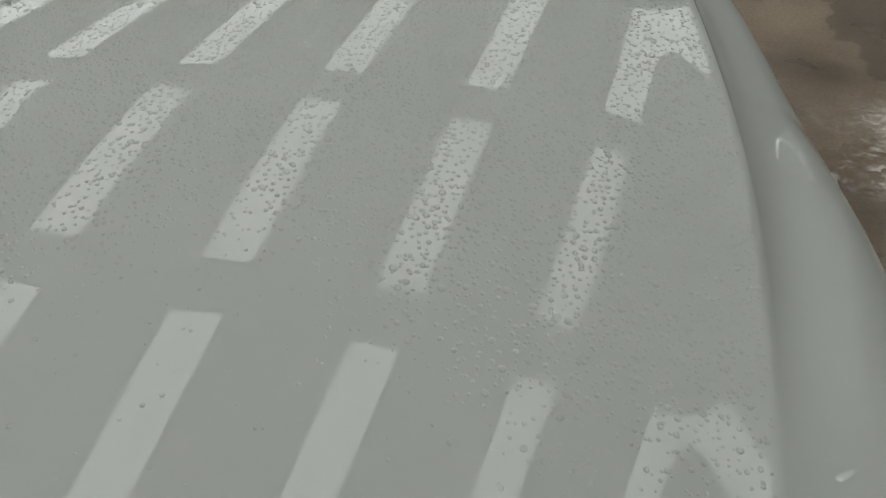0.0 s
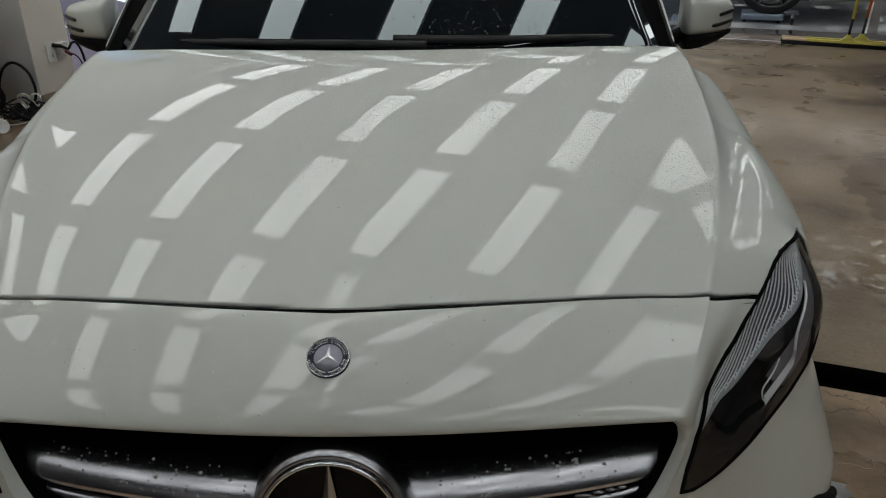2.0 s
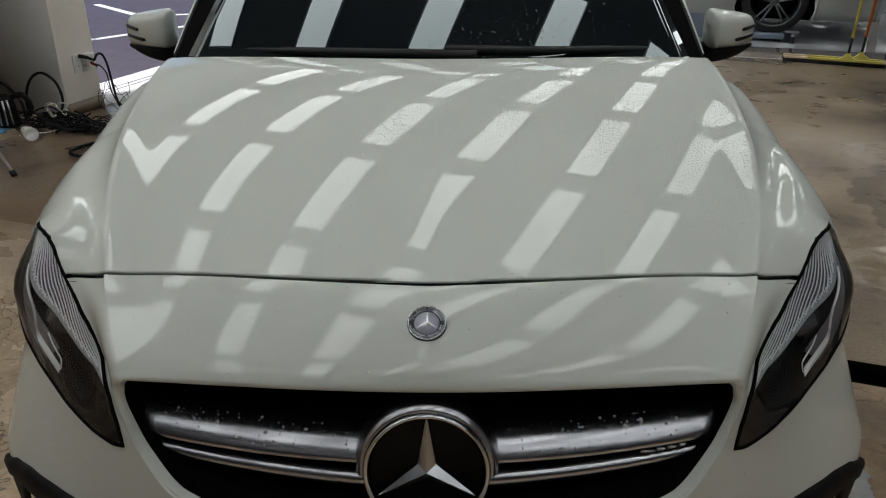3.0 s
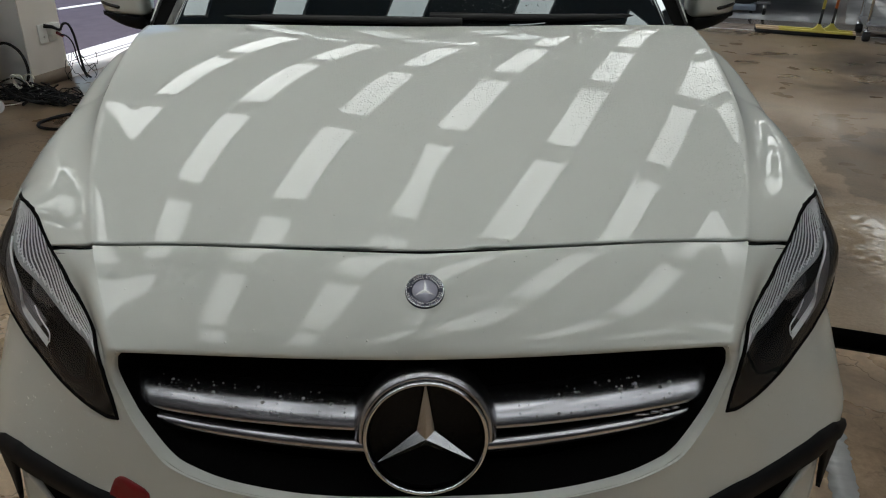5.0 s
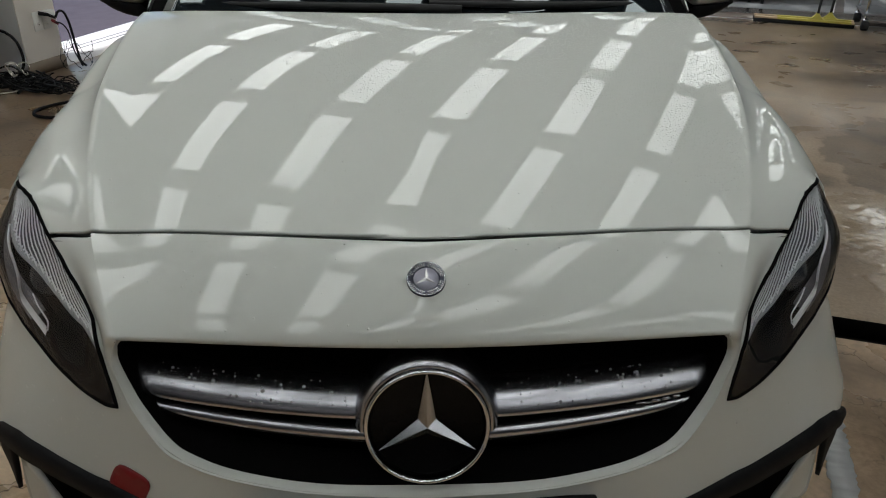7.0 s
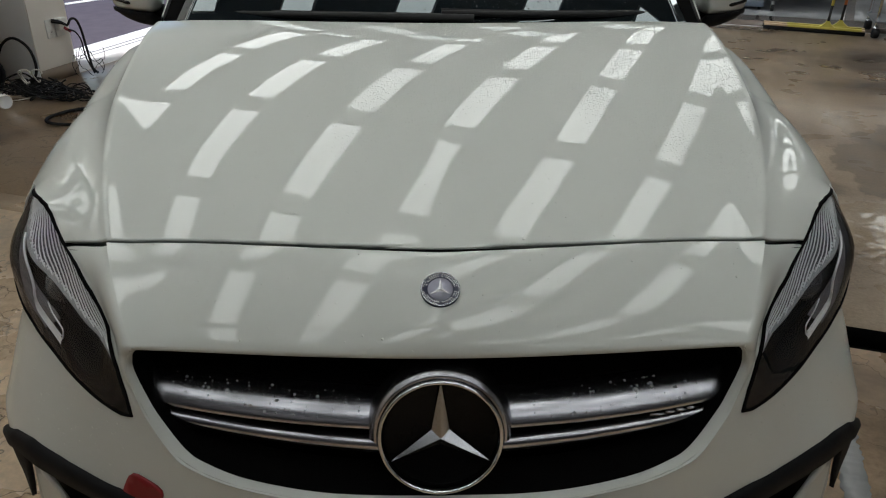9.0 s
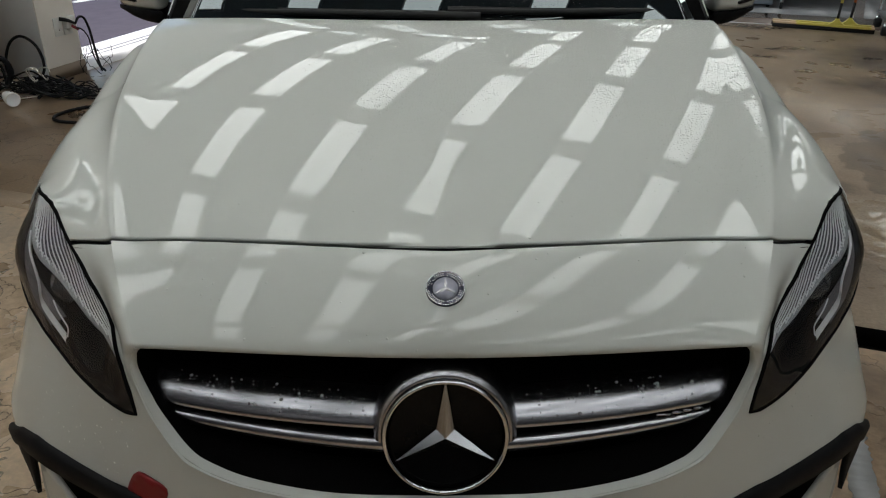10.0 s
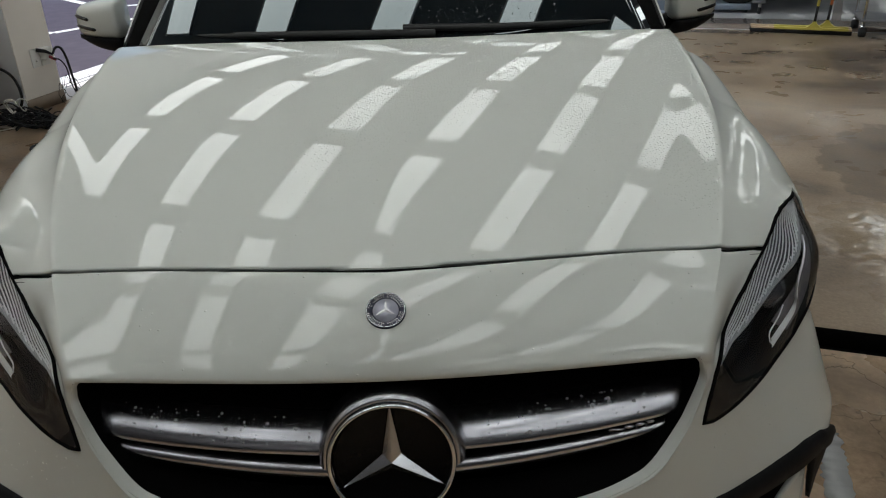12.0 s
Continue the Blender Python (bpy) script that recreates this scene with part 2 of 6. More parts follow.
def skin_patch(outline, step, out=0.0, holes=()):
    """A sheet of skin within an outline of (u, z), triangulated, edges true."""
    from mathutils.geometry import delaunay_2d_cdt
    outline = [Vector((float(a), float(b))) for a, b in outline]
    pts, loops = list(outline), [list(range(len(outline)))]
    us, zs = [p.x for p in outline], [p.y for p in outline]

    def inside(x, y):
        c = False
        j = len(outline) - 1
        for i in range(len(outline)):
            a, b = outline[i], outline[j]
            if (a.y > y) != (b.y > y) and x < (b.x - a.x) * (y - a.y) / (b.y - a.y) + a.x:
                c = not c
            j = i
        return c
    gu = np.arange(min(us) + step / 2, max(us), step)
    gz = np.arange(min(zs) + step / 2, max(zs), step)
    arr = np.array([(p.x, p.y) for p in outline])
    for i, a in enumerate(gu):
        for b in gz:
            b += (i % 2) * step * 0.5
            if inside(a, b) and np.min(np.hypot(arr[:, 0] - a, arr[:, 1] - b)) > step * 0.45:
                pts.append(Vector((float(a), float(b))))
    co, _, faces, *_ = delaunay_2d_cdt(pts, [], loops, 1, 1e-6, False)
    uu, zz = np.array([p.x for p in co]), np.array([p.y for p in co])
    faces = [f for f in faces if inside(float(np.mean(uu[list(f)])), float(np.mean(zz[list(f)])))]
    return skin(uu, zz, out), faces


def dense(poly, step=0.012, closed=True):
    """Points along a polyline at about even steps."""
    out = []
    n = len(poly)
    for i in range(n if closed else n - 1):
        a, b = np.array(poly[i], float), np.array(poly[(i + 1) % n], float)
        k = max(1, int(np.linalg.norm(b - a) / step))
        out += [tuple(a + (b - a) * j / k) for j in range(k)]
    if not closed:
        out.append(tuple(poly[-1]))
    return out


def facing(me, centre):
    """Turn the faces away from a point."""
    c = Vector(centre)
    if sum((f.center - c).dot(f.normal) * f.area for f in me.polygons) < 0:
        me.flip_normals()
    return me


# outline of a headlight on the skin: inner edge upwards, then the outer edge downwards
HL_IN = [(0.477, 0.583), (0.483, 0.615), (0.496, 0.655), (0.518, 0.697), (0.560, 0.730), (0.597, 0.753), (0.635, 0.772), (0.655, 0.788), (0.670, 0.803), (0.685, 0.813), (0.703, 0.817), (0.727, 0.812), (0.748, 0.801)]
HL_OUT = [(0.512, 0.790), (0.507, 0.770), (0.49, 0.742), (0.455, 0.705), (0.42, 0.673), (0.38, 0.648), (0.34, 0.630), (0.29, 0.615), (0.23, 0.606), (0.17, 0.595), (0.125, 0.586), (0.105, 0.580)]
hl_in_uz = [(u_at(z, x=x), z) for x, z in HL_IN]
hl_out_uz = [(u_at(z, y=y), z) for y, z in HL_OUT]
HL_LOOP = hl_in_uz + hl_out_uz
hl_in_3d = skin([a for a, b in hl_in_uz], [b for a, b in hl_in_uz])
# grille opening, lower right half outline of its frame, from the upper corner to the middle
FRAME_OUT = [(0.467, 0.687), (0.474, 0.668), (0.470, 0.645), (0.452, 0.602), (0.429, 0.563), (0.403, 0.537), (0.368, 0.519), (0.308, 0.503), (0.215, 0.491), (0.125, 0.486), (0.0, 0.483)]
frame_uz = [(u_at(z, x=x), z) for x, z in FRAME_OUT]
FIN = [(0.0, 0.402), (0.20, 0.405), (0.40, 0.414), (0.515, 0.433), (0.647, 0.432), (0.72, 0.428)]
fin_uz = [(u_at(z, x=x), z) for x, z in FIN] + [(u_at(0.408, y=0.272), 0.408), (u_at(0.350, y=0.36), 0.350), (u_at(0.315, y=0.53), 0.315)]

car = tagged(empty("car"), "white compact hatchback car, freshly washed, with water beads on its bonnet", "car")

# -- bonnet: dome inside the creases, shoulders outside
NT, NS, NB = 90, 36, 22
hood_pts = []
OUTER = [(0.30, 0.618, 0.765), (0.35, 0.656, 0.790), (0.40, 0.696, 0.815), (0.44, 0.725, 0.815), (0.50, 0.756, 0.802), (0.56, 0.789, 0.786), (0.62, 0.810, 0.776),
         (0.75, 0.835, 0.769), (0.90, 0.850, 0.774), (1.06, 0.856, 0.795), (1.30, 0.857, 0.832)]


def shoulder(y):
    """Outer edge of the bonnet's shoulder, as (x, z)."""
    return tuple(float(c) for c in smooth_table(OUTER, y))


for it in range(NT + 1):
    tau = (it / NT) ** 1.1
    row = []
    for js in range(NS + 1):
        s = math.sin(js / NS * math.pi / 2) * 0.5 + js / NS * 0.5
        x = s * 0.6
        for _ in range(12):
            y = float(seam_y(x) + (rear_y(x) - seam_y(x)) * tau)
            x = s * float(smooth_table(CREASE, y))
        row.append((x, y, float(hood_z(x, y))))
    cx, cy, cz = row[-1]
    # hollow flank beside the crease that rolls over into the wing
    oy = cy + 0.040 * math.exp(-(cy - 0.266) / 0.09) + 0.006
    ox, oz = shoulder(oy)
    fall = (cz - oz) / (ox - cx)
    near_b, low_b = 0.42, 0.48
    flat = min(0.45, 0.08 + 0.10 * ((cy - 0.50) / 0.17) ** 2, 0.75 * fall)
    steep = max(min(1.9, 0.1 + 1.8 * fall), flat)
    dip = (steep - flat) * near_b / 3
    roll = (fall - flat - dip) / ((1 - low_b) / 1.8)
    for k in range(1, NB + 1):
        b = k / NB
        drop = flat * b + dip * (1 - max(0.0, 1 - b / near_b) ** 3) + roll * (1 - low_b) / 1.8 * max(0.0, (b - low_b) / (1 - low_b)) ** 1.8
        row.append((cx + (ox - cx) * b, cy + (oy - cy) * b, cz - drop * (ox - cx)))
    hood_pts.append(row)
hood_pts = np.array(hood_pts)
nrm_gap = 0.0046
front = hood_pts[0].copy()
shut = np.stack([np.zeros(len(front)), np.ones(len(front)), (hood_pts[2, :, 2] - hood_pts[0, :, 2]) / (hood_pts[2, :, 1] - hood_pts[0, :, 1])], -1) * nrm_gap
# the bonnet's edge stands back further beside the middle, where the nose panel sits proud
hood_pts[0] += shut * (1 + 0.9 * (1 - np.exp(-front[:, :1] / 0.12)))
lip_row = hood_pts[0].copy()
lip_row[:, 1] += 0.004
lip_row[:, 2] -= 0.010
near_row = hood_pts[0] * 0.88 + hood_pts[1] * 0.12
half = np.concatenate([lip_row[None], hood_pts[:1], near_row[None], hood_pts[1:]], 0)
full = np.concatenate([half[:, :0:-1] * np.array([-1, 1, 1]), half], 1)
hood = part("hood", facing(grid_mesh(full), (0, 0.7, 0.0)), PAINT, car, "white bonnet with raised side creases")
# shut line filler
fill = np.stack([front + np.array([0, -0.008, -0.0060]), front + np.array([0, 0, -0.0022]), front + np.array([0, 0.008, -0.0022])])
fill = np.concatenate([fill[:, :0:-1] * np.array([-1, 1, 1]), fill], 1)
part("seal", facing(grid_mesh(fill), (0, 0.7, 0.0)), DEEP_BLACK, car, "dark rubber seal in the shut line")

# -- nose panel between shut line and grille
NR = 34
NOSE = (0.0399, 0.0427, 0.3054, -0.4854, 0.1388, 0.1993, 0.55, -0.05, 1.1233, 0.0835, -0.2432, 0.2283, 1.1903)
NOSE_SWELL = (0.0137, -0.0101, -0.0182, 0.0071, 0.0050, -0.0030)
NOSE_KEEL = (-0.0547, 0.2665, -0.4331, 0.119)
LIP_Z = (0.7559, 0.1323, -0.2207, -0.6862, 0.0149, -0.0101)
QN = np.r_[0.0, 0.004, np.linspace(0.03, 1.0, NR - 1)]
rows = [[] for _ in range(NR + 4)]
ncol = NS + 1


def nose_keel(x, k):
    return k * NOSE_KEEL[3] * (1 - math.exp(-(math.sqrt(x * x + 0.004 ** 2) - 0.004) / NOSE_KEEL[3]))


for j in range(ncol):
    A = front[j].copy()
    A -= shut[j]
    t = min(1.0, A[0] / 0.632)
    xb = 0.478 * t + 0.048 * max(0.0, (t - 0.5) / 0.342) ** 3
    yb = NOSE[0] + (NOSE[1] + NOSE[2]) * xb ** 2 + NOSE[3] * xb ** 4
    zb = LIP_Z[0] + LIP_Z[1] * xb ** 2 + LIP_Z[2] * xb ** 4 + LIP_Z[3] * yb + LIP_Z[4] * yb * xb ** 2 + LIP_Z[5] * yb * yb
    B = np.array([xb, yb, zb])
    keel_end = nose_keel(0.478 * t, sum(NOSE_KEEL[:3]))
    swell = (NOSE_SWELL[0] + NOSE_SWELL[1] * t * t + NOSE_SWELL[2] * t ** 4, NOSE_SWELL[3] + NOSE_SWELL[4] * t * t + NOSE_SWELL[5] * t ** 4)
    L = np.linalg.norm(B - A)
    sx = (B[0] - A[0]) / L * 0.8
    sl = float(hood_z(A[0], A[1] + 0.001) - hood_z(A[0], A[1] - 0.001)) / 0.002
    ta = np.array([sx, -1.0, -(sl + NOSE[4] + NOSE[5] * t * t)])
    el = NOSE[8] + NOSE[9] * t * t + NOSE[10] * t ** 4
    tb = np.array([sx, -math.cos(el), -math.sin(el)])
    ta = ta / np.linalg.norm(ta) * L * (NOSE[6] + NOSE[7] * t * t)
    tb = tb / np.linalg.norm(tb) * L * (NOSE[11] + NOSE[12] * t * t)
    rows[0].append(A + np.array([0, -0.002, -0.010]))
    for i in range(NR + 1):
        q = QN[i]
        X = (2 * q ** 3 - 3 * q ** 2 + 1) * A + (q ** 3 - 2 * q ** 2 + q) * ta + (3 * q ** 2 - 2 * q ** 3) * B + (q ** 3 - q ** 2) * tb
        X[2] += 6.75 * q * (1 - q) * (q * swell[0] + (1 - q) * swell[1]) 
        X[2] += keel_end * (3 * q ** 2 - 2 * q ** 3) - nose_keel(X[0], NOSE_KEEL[0] + NOSE_KEEL[1] * q + NOSE_KEEL[2] * q * q)
        rows[1 + i].append(X)
    rows[NR + 2].append(rows[NR + 1][-1] + np.array([0, 0.001, -0.004]))
    rows[NR + 3].append(rows[NR + 1][-1] + np.array([0, 0.004, -0.007]))
half = np.array(rows)


def hermite(p, q, a, b, f):
    return (2 * f ** 3 - 3 * f ** 2 + 1) * p + (f ** 3 - 2 * f ** 2 + f) * a + (3 * f ** 2 - 2 * f ** 3) * q + (f ** 3 - f ** 2) * b


# corner strip between the nose, the grille opening and the headlight
CUT_F, CUT_H = 4, 1
corner_l = np.vstack([half[1:NR + 2, -1], spline(np.vstack([half[NR - 4, -1], half[NR + 1, -1], skin(*map(np.array, zip(*frame_uz[0:CUT_F + 1])))]), 49)[13:]])
run = np.vstack([front[-1], hl_in_3d[5:CUT_H - 1:-1]])
rl = np.r_[0, np.cumsum(np.linalg.norm(np.diff(run, axis=0), axis=1))]
rl /= rl[-1]
ll = np.r_[0, np.cumsum(np.linalg.norm(np.diff(corner_l, axis=0), axis=1))]
ll /= ll[-1]
kink = rl[3] * 0.5 + rl[4] * 0.5
mark = ll[NR + 1]
strip_rows = []
u_l, u_r = frame_uz[CUT_F][0], hl_in_uz[CUT_H][0]
z_l, z_r = frame_uz[CUT_F][1], hl_in_uz[CUT_H][1]
t_end = (skin(u_l + (u_r - u_l) * 0.1, z_l + (z_r - z_l) * 0.1) - skin(u_l, z_l)) * 10
t_end_r = (skin(u_r, z_r) - skin(u_r + (u_l - u_r) * 0.1, z_r + (z_l - z_r) * 0.1)) * 10
c0 = front[NS:]
for i in range(len(corner_l)):
    g = ll[i]
    gr = g / mark * kink if g < mark else kink + (g - mark) / (1 - mark) * (1 - kink)
    L = corner_l[i]
    R = np.array([np.interp(gr, rl, run[:, k]) for k in range(3)])
    # directions: from the bonnet's shoulder to the bumper's skin
    if i == len(corner_l) - 1:
        strip_rows.append([skin(u_l + (u_r - u_l) * b, z_l + (z_r - z_l) * b) for b in np.linspace(0, 1, NB + 1)])
        continue
    w = min(1.0, g / mark * 0.95)
    w = w * w * (3 - 2 * w)
    a0 = (c0[1] - c0[0]) / np.linalg.norm(c0[1] - c0[0])
    a1 = (c0[-1] - c0[-2]) / np.linalg.norm(c0[-1] - c0[-2])
    if i <= NR:
        tn = half[1 + i, -1] - half[1 + i, -3]
        w0 = min(1.0, QN[i] / 0.7)
        w0 = w0 * w0 * (3 - 2 * w0)
        d0 = a0 * (1 - w0) + tn / np.linalg.norm(tn) * w0
        d_last = d0
    else:
        w0 = min(1.0, (g - mark) / (1 - mark) * 1.6)
        d0 = d_last * (1 - w0) + t_end / np.linalg.norm(t_end) * w0
    d1 = a1 * (1 - w) + t_end_r / np.linalg.norm(t_end_r) * w
    span = np.linalg.norm(R - L)
    strip_rows.append([hermite(L, R, d0 / np.linalg.norm(d0) * span, d1 / np.linalg.norm(d1) * span, b) for b in np.linspace(0, 1, NB + 1)])
strip_rows = np.array(strip_rows)
for k in range(NB + 1):
    lift = c0[k] - shut[NS + k] * (1 - 0.5 * min(1, k / 5, (NB - k) / 5)) - strip_rows[0, k]
    for i in range(18):
        strip_rows[i, k] += lift * (1 - i / 18) ** 2
nose_half = half.copy()
full = np.concatenate([half[:, :0:-1] * np.array([-1, 1, 1]), half], 1)
nose_mesh = grid_mesh(full)
lip_strip = strip_rows[:1] + np.array([0, -0.002, -0.010])
cm = grid_mesh(np.concatenate([lip_strip, strip_rows]))
facing(cm, (0.3, 0.6, 0.3))
nose = part("nose_panel", facing(nose_mesh, (0, 0.5, 0.3)), PAINT, car, "white nose panel above the grille")
part("nose_corner", mirrored(cm), PAINT, nose, "white corner between grille and headlight")
part("nose_corner", cm, PAINT, nose, "white corner between grille and headlight")

for side in (1, -1):
    bm = bmesh.new()
    bmesh.ops.create_icosphere(bm, subdivisions=2, radius=0.0042, matrix=Matrix.Translation((side * 0.4570, 0.0962, 0.7060)))
    part("corner_joint", bm, PAINT, nose, "painted joint at the grille's upper corner")

# dark roof of the grille opening
roof_in = np.stack([half[-1] + np.array([0, 0.0005, 0.001]), half[-1] * np.array([0.97, 1, 1]) + np.array([0, 0.11, 0.002])])
roof_in = np.concatenate([roof_in[:, :0:-1] * np.array([-1, 1, 1]), roof_in], 1)
part("grille_roof", grid_mesh(roof_in), DEEP_BLACK, car)

# -- bumper skin round grille and headlights
loop = hl_in_uz[CUT_H::-1] + hl_out_uz[::-1] + [(u_at(0.79, y=0.53), 0.79)] + fin_uz[::-1] + frame_uz[:CUT_F - 1:-1]
loop = dense(loop)
v, f = skin_patch(loop, 0.016)
me = mesh_of(v, f)
facing(me, (0.2, 0.6, 0.5))
both = merge_meshes([mirrored(me), me])
bm = bmesh.new()
bm.from_mesh(both)
bmesh.ops.remove_doubles(bm, verts=bm.verts, dist=0.0002)
part("bumper", bm_mesh(bm, "bumper"), PAINT, car, "white front bumper")
# grille frame: a chamfer running from the skin inwards
fr = spline(np.vstack([half[NR + 1, -6:-1], corner_l[NR + 1::6], [skin(a, b) for a, b in frame_uz[CUT_F + 1:]]]), 90)
inner = []
for k, p in enumerate(fr):
    c = np.array([0.0, p[1], 0.60])
    d = c - p
    d /= np.linalg.norm(d)
    w = min(1.0, 0.42 * min(1.0, k / 20) ** 1.5 + 0.58 * max(0.0, (k - 30) / 32))
    inner.append(p + d * np.array([0.011, 0, 0.008]) * w + np.array([0, 0.013 * w, 0]))
inner = np.array(inner)
under = fr + (fr - inner) * 0.35 + np.array([0, 0.0025, 0])
under[:6] = fr[:6] + np.array([0, 0.002, -0.001])
deep = inner + np.array([0, 0.06, 0])
frame_rows = np.stack([under, fr + np.array([0, 0.0004, 0]), fr + (inner - fr) * 0.33 + np.array([0, -0.0012, 0]), fr + (inner - fr) * 0.66 + np.array([0, -0.0012, 0]), inner])
me = facing(grid_mesh(frame_rows), (0.6, 0.3, 0.3))
me.flip_normals()
grille = part("grille", merge_meshes([mirrored(me), me]), FRAME_PAINT, car, "radiator grille with silver louvres behind a white frame")
shelf = np.stack([inner, deep + np.array([0, 0.02, 0])])
shelf = facing(grid_mesh(shelf), (0.6, 0.3, 0.3))
part("duct", merge_meshes([mirrored(shelf), shelf]), DEEP_BLACK, grille, "black duct behind the frame")
# dark mesh behind the louvres
bm = box_bm(-0.47, 0.165, 0.44, 0.47, 0.175, 0.735)
part("backing", bm, DEEP_BLACK, grille, "black backing")


# section of the wide louvre: a sloping face that steepens downwards, as (depth, drop) from 0 to 1 in drop
SLOPE = [math.radians(2 + 64 * ((k + 0.5) / 12) ** 1.15) for k in range(12)]
FACE = [(0.0, 0.0)]
for ang in SLOPE:
    FACE.append((FACE[-1][0] + math.cos(ang), FACE[-1][1] + math.sin(ang)))
FACE = [(d / FACE[-1][1], h / FACE[-1][1]) for d, h in FACE]


def louvre(zt0, zb0, zt1, zb1, x0, x1, bulge, y0, name, mat, label):
    """A convex bar between two x, with its upper and lower edges rising outwards."""
    n, m = 30, 14
    pts = []
    for i in range(n + 1):
        f = i / n
        x = x0 + (x1 - x0) * f
        y = y0 + 0.32 * x * x
        zt, zb = zt0 + (zt1 - zt0) * f, zb0 + (zb1 - zb0) * f
        row = []
        if name == "louvre":
            hgt = zt - zb
            for d, h in FACE:
                row.append((x, y + 0.030 - d * hgt, zt - h * hgt))
            back = y + 0.030 - FACE[-1][0] * hgt
            row += [(x, back + 0.0008, zb - 0.0018), (x, back + 0.004, zb - 0.0026)]
        else:
            for k in range(m):
                a = math.pi * k / (m - 1)
                row.append((x, y - math.sin(a) * bulge, (zt + zb) / 2 + math.cos(a) * (zt - zb) / 2))
        row.append((x, y + 0.03, zb))
        row.append((x, y + 0.03, zt))
        pts.append(row)
    me = grid_mesh(pts, wrap=True)
    me = facing(me, ((x0 + x1) / 2, y0 + 0.02, (zt0 + zb1) / 2))
    for side in (1, -1):
        part(name, me if side > 0 else mirrored(me), mat, grille, label)


LV = (0.625, 0.588, 0.633, 0.595)
louvre(*LV, 0.09, 0.484, 0.028, 0.080, "louvre", SATIN, "wide satin silver louvre")
louvre(0.561, 0.534, 0.578, 0.553, 0.09, 0.466, 0.013, 0.064, "lower_louvre", SATIN, "narrow satin silver louvre")
louvre(0.586, 0.556, 0.594, 0.580, 0.09, 0.446, 0.002, 0.078, "louvre_gap", DEEP_BLACK, "black strip between the louvres")
ledge = [[(x, 0.109 + 0.32 * x * x, LV[0] + (LV[2] - LV[0]) * (x - 0.09) / 0.368 + 0.001), (x, 0.150 + 0.25 * x * x, LV[0] + (LV[2] - LV[0]) * (x - 0.09) / 0.368 + 0.022)] for x in np.linspace(0.06, 0.465, 24)]
ledge = facing(grid_mesh(ledge), (0.25, 0.2, 0.3))
for side in (1, -1):
    part("ledge", ledge if side > 0 else mirrored(ledge), DEEP_BLACK, grille, "black ledge above the louvre")
# plain bars in place of lettering
for k, (a, b) in enumerate(((0.330, 0.352), (0.356, 0.370), (0.374, 0.388), (0.392, 0.405))):
    za = 0.5765 + (a - 0.330) * 0.040
    ya = 0.055 + 0.32 * a * a
    part("nameplate", box_bm(a, ya - 0.002, za + (0.003 if k == 0 else 0), b, ya + 0.006, za + 0.0070), SATIN, grille, "silver lettering drawn as a plain bar")

# -- star emblem in the grille
EMB = pose(0, 0.020, 0.599, 90 - 11, 0, 0)
emblem = part("emblem", lathe([(0.0, -0.010), (0.080, -0.010), (0.086, -0.004), (0.086, -0.03), (0.0, -0.03)], 64), EMBLEM_BLACK, car, "round black emblem plate", EMB)
ringp = []
for k in range(96):
    a = 2 * math.pi * k / 96
    rr = []
    for q in range(10):
        b = 2 * math.pi * q / 10
        wob = 1 + 0.05 * math.cos(12 * a)
        rr.append(((0.0895 + 0.0036 * math.cos(b)) * math.cos(a), (0.0895 + 0.0036 * math.cos(b)) * math.sin(a), 0.0055 * math.sin(b) * wob + 0.002))
    ringp.append(rr)
ringp.append(ringp[0])
part("ring", facing(grid_mesh(ringp, wrap=True), (0, 0, 0)), CHROME, emblem, "chrome ring")


def star_mesh(R, r, h, base=0.0):
    verts = [(0, 0, base + h)]
    for k in range(3):
        a = math.pi / 2 + k * 2 * math.pi / 3
        verts.append((R * math.cos(a), R * math.sin(a), base + h * 0.25))
        b = a + math.pi / 3
        verts.append((r * math.cos(b), r * math.sin(b), base))
    return mesh_of(verts, [(0, i, i % 6 + 1) for i in range(1, 7)], smooth=False)


part("star", star_mesh(0.0875, 0.0155, 0.0125, -0.008), STAR_METAL, emblem, "three-pointed chrome star")
# satin hood over the emblem
hump = []
for k in range(41):
    a = math.radians(-5 + 190 * k / 40)
    c, s = math.cos(a), math.sin(a)
    hump.append([(0.0935 * c, 0.0935 * s, -0.001), (0.0945 * c, 0.0945 * s, 0.002), (0.098 * c, 0.100 * s, -0.001), (0.105 * c, 0.108 * s, -0.012), (0.109 * c, 0.112 * s, -0.04)])
part("bezel", facing(grid_mesh(hump), (0, 0, -0.05)), SATIN, emblem, "satin silver bezel")

# -- bonnet badge
jb = nose_half[:, 0]
kb = int(np.argmin(np.abs(jb[:, 1] - 0.108)[1:NR]) + 1)
tng = Vector(jb[kb + 1] - jb[kb - 1]).normalized()
nb = tng.cross(Vector((1, 0, 0)))
nb = nb if nb.z > 0 else -nb
BADGE = Matrix.Translation(Vector(jb[kb])) @ Matrix((Vector((1, 0, 0)), -tng, nb)).transposed().to_4x4()
badge = part("badge", lathe([(0.0, 0.0008), (0.0185, 0.0008), (0.019, 0.0012), (0.0195, 0.001), (0.0262, 0.001), (0.0265, 0.0026), (0.0285, 0.0024), (0.0288, -0.003)], 56), NAVY, car, "small round navy and silver badge", BADGE)
part("rim", lathe([(0.0262, 0.0012), (0.0266, 0.0030), (0.0280, 0.0030), (0.0286, 0.0006)], 56), BADGE_SILVER, badge)
